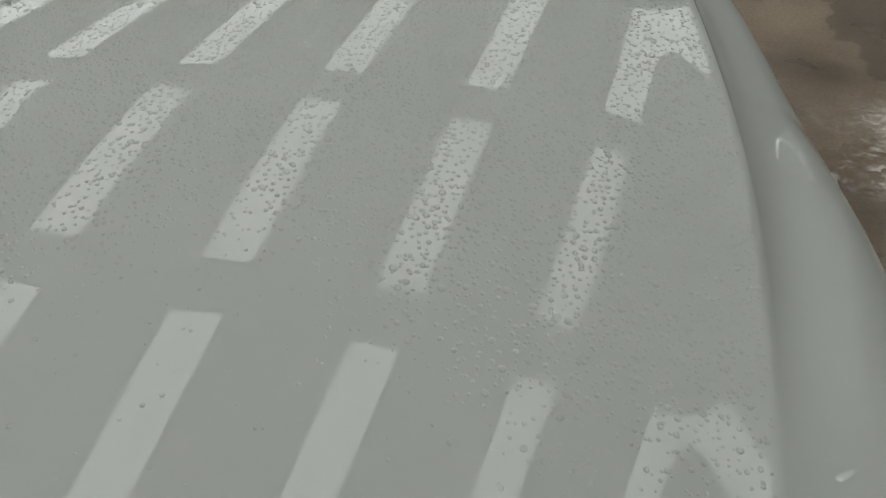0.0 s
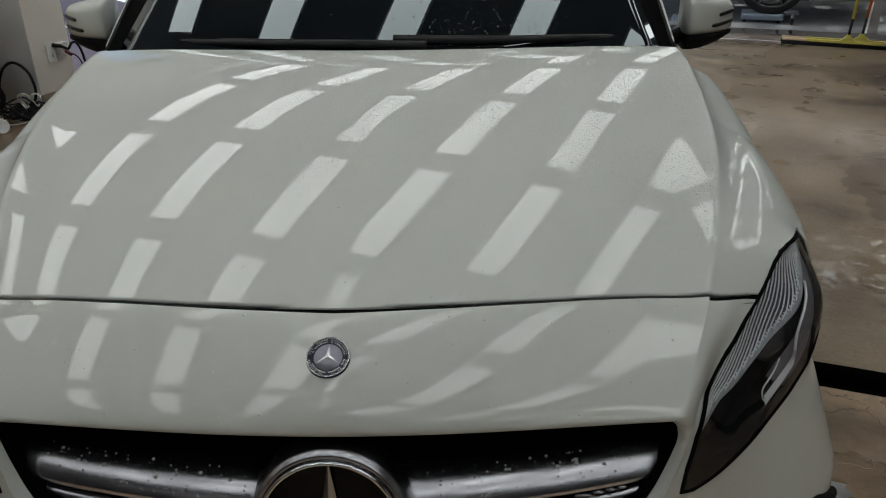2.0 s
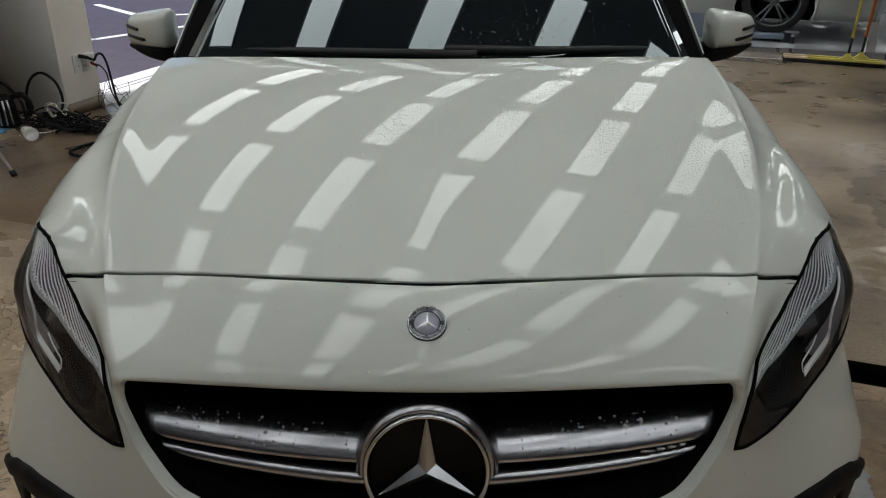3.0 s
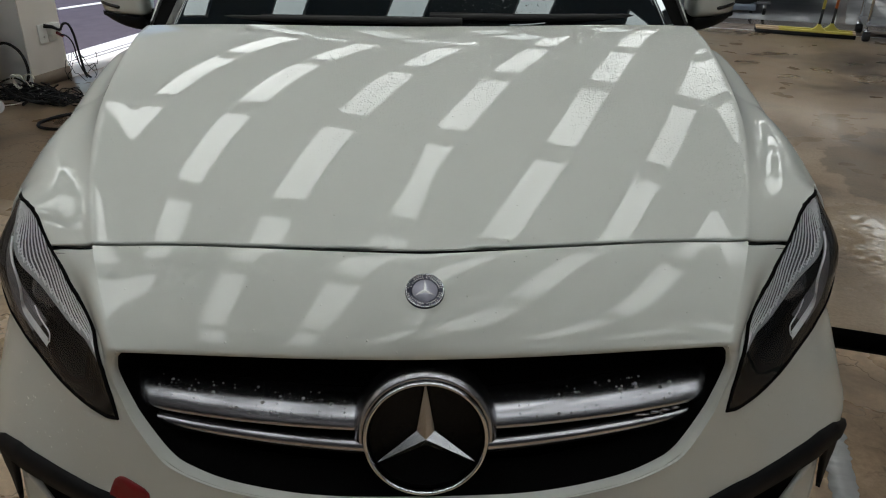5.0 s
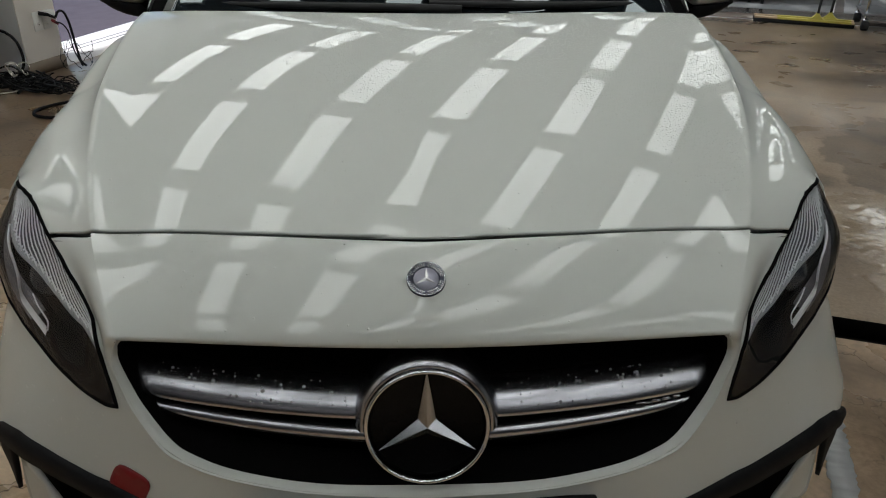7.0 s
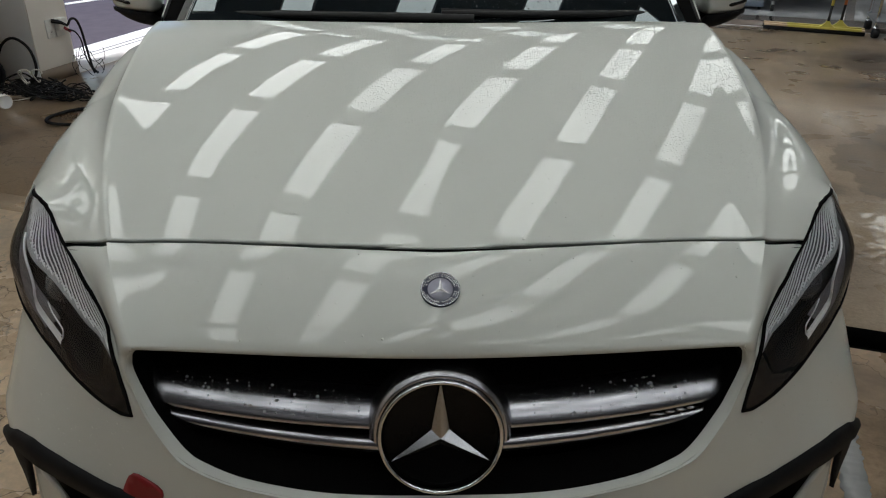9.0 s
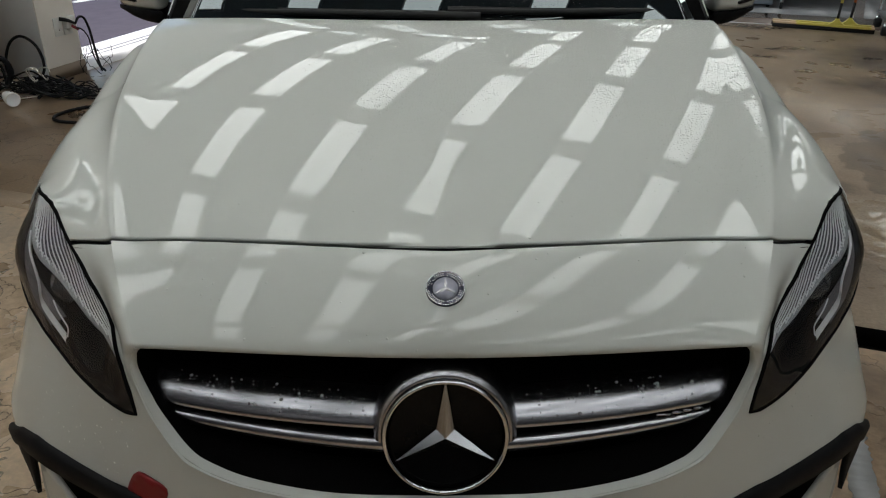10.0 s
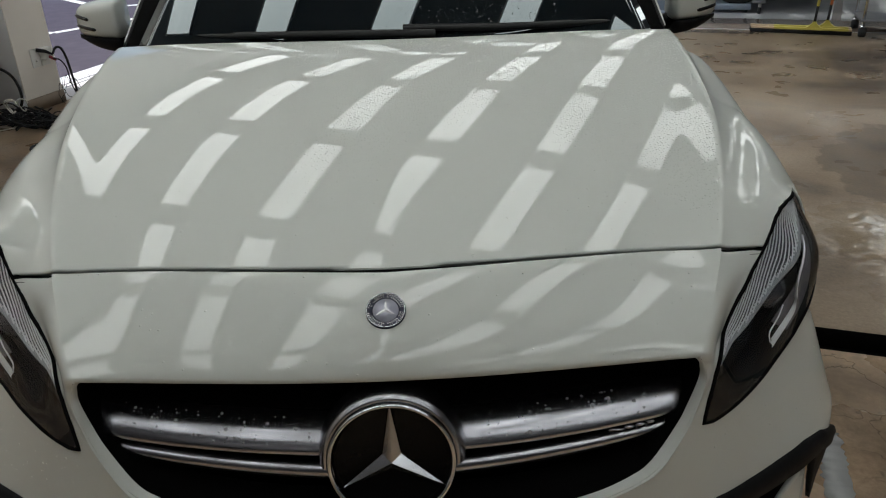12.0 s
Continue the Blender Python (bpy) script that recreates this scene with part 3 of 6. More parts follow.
part("disc", lathe([(0.0, 0.0018), (0.0182, 0.0018), (0.0186, 0.0008)], 48), material("badge_field", (0.30, 0.30, 0.36), rough=0.35, metal=0.3, noise_scale=100), badge)
BADGE_STAR = material("polished_star", (0.80, 0.80, 0.82), rough=0.22, metal=0.55, noise_scale=80, vary=0.05)
part("star", star_mesh(0.0182, 0.0034, 0.0016, 0.0019), BADGE_STAR, badge)
bm = bmesh.new()
wr = random.Random(4)
for k in range(46):
    a = 2 * math.pi * (k + 0.5) / 46
    if k % 23 in (0, 11, 22):
        continue
    for r0, lean in ((0.0200, 0.0009), (0.0232, -0.0009)):
        if wr.random() < 0.15:
            continue
        r1, w = r0 + wr.uniform(0.0024, 0.0032), wr.uniform(0.0008, 0.0014)
        ca, sa = Vector((math.cos(a), math.sin(a), 0)), Vector((-math.sin(a), math.cos(a), 0))
        rm = (r0 + r1) / 2
        bm.faces.new([bm.verts.new(ca * r + sa * q + Vector((0, 0, 0.0019))) for r, q in ((r0, -lean), (rm, -w), (r1, lean), (rm, w))])
bmesh.ops.recalc_face_normals(bm, faces=bm.faces)
part("wreath", bm, BADGE_STAR, badge, "silver leaf wreath")

# -- headlights
HOUSING = material("lamp_housing_black", (0.004, 0.004, 0.005), rough=0.35, spec=0.12, noise_scale=20, vary=0.2)
LENS_SHEEN = material("lens_sheen_grey", (0.10, 0.095, 0.105), rough=0.3, coat=0.5, noise_scale=40, vary=0.35)
REFLECT_DARK = material("dark_reflector", (0.085, 0.085, 0.10), rough=0.3, metal=0.5, noise_scale=60, vary=0.3)


def headlight(side):
    loop = dense(HL_LOOP, 0.010)
    v, f = skin_patch(loop, 0.018, 0.002)
    lens = facing(mesh_of(v, f), (0.4, 0.6, 0.5))
    v, f = skin_patch(loop, 0.025, -0.055)
    bowl = facing(mesh_of(v, f), (0.4, 0.6, 0.5))
    edge = skin([a for a, b in loop], [b for a, b in loop], 0.001)
    inner = skin([a for a, b in loop], [b for a, b in loop], -0.055)
    wall = facing(grid_mesh(np.stack([np.vstack([edge, edge[:1]]), np.vstack([inner, inner[:1]])])), (0.6, 0.3, 0.7))
    wall.flip_normals()
    fx = (lambda m: m) if side > 0 else mirrored
    head = part("headlight", fx(merge_meshes([bowl, wall])), HOUSING, car, "dark swept-back headlight housing")
    lens_ob = part("lens", fx(lens), CLEAR, head, "clear headlight lens")
    lens_ob.visible_shadow = False
    part("gasket", fx(tube(edge, 0.0032, 6, closed=True)), DEEP_BLACK, head, "black gasket")
    # ribbed indicator chamber along the inner edge
    hi = np.array(hl_in_uz)
    arc = np.r_[0, np.cumsum(np.hypot(*np.diff(hi, axis=0).T))]
    arc /= arc[-1]

    def at(t, w, out):
        """t along the inner edge, w metres in from it."""
        u, z = np.interp(t, arc, hi[:, 0]), np.interp(t, arc, hi[:, 1])
        return skin(u + w * 0.80, z - w * 0.62, out)
    width = lambda t: 0.004 + 0.074 * math.sin(math.pi * min(1, max(0.0, (t - 0.12) / 0.86))) ** 0.7
    cup = [[at(t, 0.006 + (width(t) - 0.006) * k / 5, -0.019 + 0.008 * abs(k / 5 - 0.45)) for k in range(6)] for t in np.linspace(0.14, 0.97, 40)]
    part("reflector", fx(facing(grid_mesh(cup), (0.4, 0.6, 0.5))), REFLECT_DARK, head, "dark silvery reflector")
    for top_t in np.arange(0.30, 1.33, 0.041):
        line = []
        for t in np.linspace(top_t - 0.40, top_t, 22):
            if 0.15 < t < 0.965:
                o = (top_t - t) / 0.40
                line.append(at(t, 0.007 + (width(t) * 0.96 - 0.007) * o, -0.010 - 0.003 * math.sin(o * 3.1)))
        if len(line) > 3:
            part("rib", fx(tube(line, 0.0012, 6)), LAMP_SILVER, head)
    rail = [at(t, width(t), -0.007) for t in np.linspace(0.13, 0.97, 40)]
    rail2 = [at(t, width(t) + 0.010, -0.013) for t in np.linspace(0.13, 0.97, 40)]
    ins = [at(t, width(t) - 0.004, -0.014) for t in np.linspace(0.13, 0.97, 40)]
    part("light_guide", fx(facing(grid_mesh(np.stack([ins, rail, rail2])), (0.4, 0.6, 0.5))), material("guide_grey", (0.30, 0.31, 0.33), rough=0.35, coat=0.5, noise_scale=70, vary=0.2), head, "pale grey light guide")
    # projector pod and bright strip
    cu, cz = u_at(0.675, y=0.315), 0.672
    pod = []
    for k in range(10):
        r = 0.036 * math.sin(math.pi / 2 * (1 - k / 9)) + 0.002
        pod.append([skin(cu + r * math.cos(a) * 1.2, cz + r * math.sin(a) * 0.8, -0.046 + 0.024 * (k / 9)) for a in (2 * math.pi * q / 24 for q in range(24))])
    part("projector", fx(facing(grid_mesh(pod, wrap=True), tuple(skin(cu, cz, -0.08)))), material("smoked_projector", (0.035, 0.035, 0.04), rough=0.2, coat=0.4, noise_scale=20, vary=0.3), head, "smoked projector pod")
    strip = [skin(u, z, -0.012) for u, z in ((0.7220, 0.6175), (0.745, 0.6215), (0.779, 0.627), (0.806, 0.632), (0.830, 0.640), (0.838, 0.653))]
    strip = spline(strip, 24)
    for dz, hh in ((-0.0050, 0.0028), (0.0030, 0.0016)):
        s_rows = np.stack([strip + np.array([0, 0, dz - hh]), strip + np.array([-0.002, -0.004, dz]), strip + np.array([0, 0, dz + hh]), strip + np.array([0, 0.01, dz + hh])])
        part("running_light", fx(facing(grid_mesh(s_rows), tuple(skin(0.8, 0.66, -0.09)))), LED_WHITE, head, "white daytime running strip")
    inner_line = [skin(u, z, -0.016) for u, z in ((0.722, 0.6195), (0.726, 0.634), (0.748, 0.641), (0.772, 0.648), (0.792, 0.660))]
    part("trim", fx(tube(spline(inner_line, 16), 0.0014, 6)), LAMP_SILVER, head, "thin silver trim")
    # cut prisms in a row where the indicator meets the guide
    bm = bmesh.new()
    pr = random.Random(7)
    for t in np.linspace(0.17, 0.93, 58):
        w = width(t)
        q = [bm.verts.new(tuple(at(t + dt, w - 0.006 + dw, -0.013 + 0.003 * pr.random()))) for dt, dw in ((-0.004, -0.003), (0.003, -0.003), (0.004, 0.002), (-0.003, 0.003))]
        top = bm.verts.new(tuple(at(t, w - 0.006 + pr.uniform(-0.002, 0.002), -0.009)))
        for k in range(4):
            bm.faces.new((q[k], q[(k + 1) % 4], top))
    bmesh.ops.recalc_face_normals(bm, faces=bm.faces)
    part("prism_row", fx(bm_mesh(bm, "prism_row", smooth=False)), LAMP_SILVER, head, "row of small cut reflector prisms")
    hook = [skin(u, z, -0.014) for u, z in ((0.838, 0.656), (0.840, 0.676), (0.850, 0.697), (0.868, 0.717), (0.888, 0.735), (0.905, 0.752))]
    part("trim", fx(tube(spline(hook, 16), 0.0025, 6)), LAMP_SILVER, head, "thin silver trim")
    # grey inner panel, put in for the pale reflection along the lens's outer edge
    ho = spline(hl_out_uz[0:8], 30)
    sheen_panel = [[skin(a - w * 0.75, b + w * 0.62, -0.010 - 0.5 * w) for w in (0.003, 0.012, 0.024, 0.036)] for a, b in ho]
    part("sheen_panel", fx(facing(grid_mesh(sheen_panel), (0.4, 0.6, 0.5))), LENS_SHEEN, head, "grey inner panel for the pale reflection at the lens edge")
    tip = [skin(u_at(z, x=x), z, -0.014) for x, z in ((0.490, 0.600), (0.505, 0.632), (0.527, 0.668), (0.545, 0.69))]
    part("trim", fx(tube(spline(tip, 16), 0.0016, 6)), LAMP_SILVER, head)


headlight(1)
headlight(-1)

# -- lower bumper: black blade below the skin, intakes and a white blade
low = dense(fin_uz + [(1.05, 0.20), (0.0, 0.20)])
v, f = skin_patch(low, 0.03, -0.045)
me = facing(mesh_of(v, f), (0.2, 0.6, 0.4))
part("air_intake", merge_meshes([mirrored(me), me]), DEEP_BLACK, car, "black lower air intake")
for side in (1, -1):
    fx = (lambda m: m) if side > 0 else mirrored
    us = np.linspace(0.36, 0.905, 60)
    zt = np.interp(us, [p[0] for p in fin_uz], [p[1] for p in fin_uz])
    rows = [skin(us, zt + 0.004, -0.03), skin(us, zt + 0.004, 0.005), skin(us, zt + 0.001, 0.009), skin(us, zt - 0.008, 0.012), skin(us, zt - 0.034, 0.008), skin(us, zt - 0.062, -0.025)]
    part("bumper_blade", fx(facing(grid_mesh(np.stack(rows)), (0.3, 0.6, 0.4))), PLASTIC, car, "black plastic bumper blade")
    # pointed end plate and white lower blade
    e = spline([(0.872, 0.372), (0.866, 0.355), (0.842, 0.338), (0.815, 0.318), (0.797, 0.275)], 14).tolist() + spline([(0.797, 0.275), (0.784, 0.32), (0.776, 0.36), (0.765, 0.396)], 10).tolist()[1:]
    v, f = skin_patch(dense(e, 0.012), 0.02, 0.004)
    solid_mod(part("end_plate", fx(facing(mesh_of(v, f), (0.3, 0.6, 0.4))), PLASTIC, car), 0.008)
    e = spline([(0.765, 0.392), (0.778, 0.34), (0.786, 0.29), (0.78, 0.24)], 12).tolist() + [(0.66, 0.24)] + spline([(0.675, 0.29), (0.705, 0.335), (0.738, 0.372)], 8).tolist()
    v, f = skin_patch(dense(e, 0.012), 0.02, -0.006)
    solid_mod(part("lower_blade", fx(facing(mesh_of(v, f), (0.3, 0.6, 0.4))), PAINT, car), 0.008)
# lower lip and plate holder
lip = []
for u in np.linspace(-0.86, 0.86, 80):
    tuck = 0.07 * float(np.clip((abs(u) - 0.62) / 0.2, 0, 1)) ** 2
    lip.append([skin(u, 0.21, 0.012 - tuck), skin(u, 0.19, 0.03 - tuck), skin(u, 0.17, 0.012 - tuck), skin(u, 0.17, -0.2)])
part("front_lip", facing(grid_mesh(lip), (0, 0.6, 0.4)), PAINT, car)
pl = part("plate_holder", box_bm(-0.262, -0.022, 0.36, 0.262, 0.012, 0.470), PLASTIC, car, "empty black number plate holder")
bevel_mod(pl, 0.004)
# red patch on the bumper
ru, rz = -u_at(0.45, x=0.474), 0.447
rp = []
for k in range(24):
    a = 2 * math.pi * k / 24
    c, s = math.cos(a), math.sin(a)
    d = 0.034 / max(abs(c) ** 4 + abs(s) ** 4, 0.2) ** 0.25
    rp.append((ru + d * c * 1.0 + d * s * 0.35, rz + d * s * 0.80 - d * c * 0.25))
v, f = skin_patch([(-a, b) for a, b in rp], 0.012, 0.003)
v[:, 0] *= -1
solid_mod(part("tow_cover", facing(mesh_of(v, f), (-0.2, 0.6, 0.4)), RED, car, "dark red tow eye cover"), 0.003)

# -- front wings below the bonnet's shoulder, round the wheel arch
ARCH = ((0.88, 0.31, 0.355), (3.58, 0.31, 0.355))
SIDE = [(0.515, 0.812), (0.62, 0.845), (0.75, 0.868), (0.9, 0.884), (1.2, 0.889), (1.8, 0.890), (2.8, 0.890), (3.4, 0.885), (3.9, 0.855), (4.15, 0.80), (4.28, 0.72)]


def low_z(y):
    z = 0.215
    for c, h, r in ARCH:
        if abs(y - c) < r:
            z = max(z, h + math.sqrt(r * r - (y - c) ** 2))
    return z


def side_panel(y0, y1, top, n, name, mat, label=""):
    """A lofted flank between two y; top(y) gives its upper edge (x, z)."""
    ys = np.unique(np.concatenate([np.linspace(y0, y1, n), [q for c, h, r in ARCH for q in (c - r + 0.001, c + r - 0.001) if y0 < q < y1]]))
    pts = []
    for y in ys:
        tx, tz = top(y)
        sx, zl = float(smooth_table(SIDE, y)), low_z(y)
        prof = [(tx, tz), (tx * 0.45 + sx * 0.55, tz - 0.035), (sx - 0.004, 0.70), (sx, 0.60), (sx - 0.002, 0.45), (sx - 0.02, 0.30), (sx - 0.05, 0.215)]
        c = spline(prof, 40)
        zz = np.linspace(tz, zl, 24)
        xx = np.interp(-zz, -c[:, 1], c[:, 0])
        row = [(x, y, z) for x, z in zip(xx, zz)]
        row.append((xx[-1] - 0.03, y, zl + 0.003))
        pts.append(row)
    me = facing(grid_mesh(pts), (0, (y0 + y1) / 2, 0.5))
    for s in (1, -1):
        solid_mod(part(name, me if s > 0 else mirrored(me), mat, car, label), 0.004)


side_panel(0.516, 1.245, shoulder, 40, "wing", PAINT, "white front wing")
BELT = [(1.245, 0.853, 0.832), (1.30, 0.826, 0.850), (1.45, 0.795, 0.872), (2.4, 0.795, 0.910), (3.4, 0.79, 0.97), (3.9, 0.75, 1.01), (4.15, 0.70, 1.0), (4.28, 0.64, 0.97)]
belt = lambda y: tuple(smooth_table(BELT, y))
side_panel(1.249, 2.28, belt, 24, "front_door", PAINT, "white front door")
side_panel(2.284, 3.16, belt, 20, "rear_door", PAINT, "white rear door")
side_panel(3.164, 4.28, belt, 34, "quarter_panel", PAINT, "white rear quarter panel")

# -- cowl, windscreen, roof, glass
NX = 41
xs = np.linspace(-1, 1, NX)
cowl = []
for s in xs:
    x = s * 0.705
    y, z = float(rear_y(x)), float(hood_z(x, rear_y(x)))
    cowl.append([(x, y - 0.004, z - 0.006), (x, y + 0.02, z - 0.022), (x * 0.985, y + 0.09, z - 0.012), (x * 0.97, y + 0.12, z + 0.0)])
part("cowl", facing(grid_mesh(cowl), (0, 1.3, 0.5)), PLASTIC, car, "black cowl below the windscreen")


def screen_pt(s, t):
    """Windscreen point: s across -1..1, t from cowl to roof."""
    x = (0.668 + (0.555 - 0.668) * t) * s
    z = 0.975 - 0.008 * s * s + (0.430 - 0.037 * s * s) * t
    h = z - 0.985
    return np.array([x, 1.1047 + 0.2157 * x * x + 0.0703 * x ** 4 + h / math.tan(0.5314) + 0.5705 * h * h, z])


ws = [[screen_pt(s, t) for s in np.linspace(-1, 1, 41)] for t in np.linspace(0, 1, 31)]
windscreen = part("windscreen", facing(grid_mesh(ws), (0, 1.8, 0.6)), TINT, car, "dark tinted windscreen reflecting the ceiling lights")
solid_mod(windscreen, 0.005)
for side in (1, -1):
    fx = (lambda m: m) if side > 0 else mirrored
    a = np.array([screen_pt(1.0, t) for t in np.linspace(0, 1, 24)])
    o = np.array([(0.716 + (0.62 - 0.716) * t + 0.02 * math.sin(math.pi * t), 1.235 + 0.885 * t, 0.972 + 0.398 * t + 0.03 * math.sin(math.pi * t)) for t in np.linspace(0, 1, 24)])
    m1 = a + (o - a) * 0.78 + np.array([0, 0, 0.004])
    m2 = a + (o - a) * 0.83 + np.array([0, 0, 0.012])
    m3 = a + (o - a) * 0.93 + np.array([0, 0, 0.010])
    part("pillar_trim", fx(facing(grid_mesh(np.stack([a, m1])), (0, 1.8, 0.6))), DEEP_BLACK, car, "black trim beside the windscreen")
    part("pillar", fx(facing(grid_mesh(np.stack([m1 + np.array([0.001, 0, -0.003]), m2, m3, o])), (0, 1.8, 0.6))), PAINT, car, "white windscreen pillar")
    part("gutter", fx(tube([p + np.array([0.0, 0, 0.002]) for p in m1], 0.004, 6)), RUBBER, car)
    # white corner behind the bonnet's rear edge
    h_end = hood_pts[NT, NS:]
    f_end = np.array([(0.716 + 0.135 * (1 - math.cos(q * math.pi / 2)), 1.30 - 0.06 * (1 - q), 0.970 - 0.118 * math.sin(q * math.pi / 2)) for q in np.linspace(0, 1, len(h_end))])
    cap = [h_end + (f_end - h_end) * f + np.array([0, 0, -0.006 if f == 0 else 0]) for f in np.linspace(0, 1, 6)]
    part("cowl_corner", fx(facing(grid_mesh(cap), (0.5, 1.2, 0.7))), PAINT, car, "white corner below the windscreen pillar")
# roof
RIM = [(2.06, 0.62, 1.375), (2.6, 0.635, 1.395), (3.2, 0.63, 1.385), (3.75, 0.60, 1.345)]
roof = []
for t in np.linspace(0, 1, 30):
    row = []
    for s in np.linspace(-1, 1, 31):
        y0, y1 = 1.93 + 0.10 * s * s, 3.80 - 0.06 * s * s
        y = y0 + (y1 - y0) * t
        ex, ez = smooth_table(RIM, y)
        ex = ex * (1 - max(0, 0.06 - t) * 1.8)
        zc = 1.405 + 0.03 * math.sin(min(1, t * 1.6) * math.pi / 2) - 0.055 * max(0, t - 0.5) ** 2 * 4
        row.append((s * ex, y, zc + (ez - zc) * abs(s) ** 2.4))
    roof.append(row)
solid_mod(part("roof", facing(grid_mesh(roof), (0, 2.8, 0.6)), PAINT, car, "white roof"), 0.006)
for side in (1, -1):
    fx = (lambda m: m) if side > 0 else mirrored
    for y0, y1 in ((1.62, 2.27), (2.30, 3.15), (3.2, 3.72)):
        pts = []
        for y in np.linspace(y0, y1, 14):
            bx, bz = belt(y)
            f = min(1.0, max(0.12, (y - 1.36) / 0.72))
            rx, rz = smooth_table(RIM, max(y, 2.06))
            tx, tz = bx + (rx - bx) * f, bz + (rz - bz) * f
            pts.append([(bx + (tx - bx) * k / 6 + 0.018 * math.sin(math.pi * k / 6), y, bz + (tz - bz) * k / 6) for k in range(7)])
        solid_mod(part("side_window", fx(facing(grid_mesh(pts), (0, 2.5, 0.9))), TINT, car, "dark side window"), 0.005)
    pts = []
    for y in np.linspace(1.30, 3.95, 40):
        bx, bz = belt(y)
        f = min(1.0, max(0.02, (y - 1.30) / 0.78))
        rx, rz = smooth_table(RIM, min(max(y, 2.06), 3.75))
        f *= 1 - max(0, y - 3.72) * 1.2
        tx, tz = bx + (rx - bx) * f, bz + (rz - bz) * f
        pts.append([(bx - 0.012 + (tx - bx) * k / 5 + 0.014 * math.sin(math.pi * k / 5), y, bz + (tz - bz) * k / 5) for k in range(6)])
    part("window_frame", fx(facing(grid_mesh(pts), (0, 2.5, 0.9))), GLOSS_BLACK, car, "black window surround")
# tail
tail = []
for t in np.linspace(0, 1, 16):
    z = 1.36 - 0.36 * t if t < 0.5 else 1.18 - (t - 0.5) * 2 * 0.95
    y = 3.80 + 0.40 * min(1, t / 0.5) + (0.10 if t > 0.5 else 0) * min(1, (t - 0.5) / 0.1 if t > 0.5 else 0) - 0.10 * max(0, t - 0.8)
    w = 0.60 + 0.12 * min(1, t / 0.5) + 0.05 * (t > 0.5)
    tail.append([(s * w, y - 0.16 * abs(s) ** 3, z) for s in np.linspace(-1, 1, 21)])
part("tailgate", facing(grid_mesh(tail), (0, 3.0, 0.8)), PAINT, car, "white tailgate")
rw = [[(s * (0.52 + 0.1 * t), 3.835 + 0.33 * t - 0.14 * abs(s) ** 3, 1.345 - 0.30 * t + 0.012) for s in np.linspace(-1, 1, 15)] for t in np.linspace(0.06, 0.9, 8)]
part("rear_window", facing(grid_mesh(rw), (0, 3.0, 0.8)), TINT, car)
for side in (1, -1):
    bm = box_bm(0.48 * side, 4.10, 0.80, 0.76 * side, 4.24, 0.95)
    bmesh.ops.recalc_face_normals(bm, faces=bm.faces)
    bevel_mod(part("tail_light", bm, RED, car, "red tail light"), 0.03, 3)
part("underbody", box_bm(-0.78, 0.35, 0.19, 0.78, 4.15, 0.30), DEEP_BLACK, car, "dark underbody")
# wipers
for pts in (((-0.62, 1.235, 0.992), (-0.30, 1.135, 1.004), (-0.02, 1.10, 1.006), (0.10, 1.103, 1.002)), ((0.02, 1.118, 1.014), (0.28, 1.13, 1.008), (0.52, 1.20, 0.998), (0.60, 1.235, 0.985))):
    path = spline(pts, 24)
    wiper = part("wiper", tube(path, 0.009, 8, taper=np.linspace(0.7, 1.2, 24)), RUBBER, car, "black wiper arm")
    part("wiper_blade", tube(path[:18] + np.array([0, 0.018, 0.002]), 0.006, 6), RUBBER, wiper)


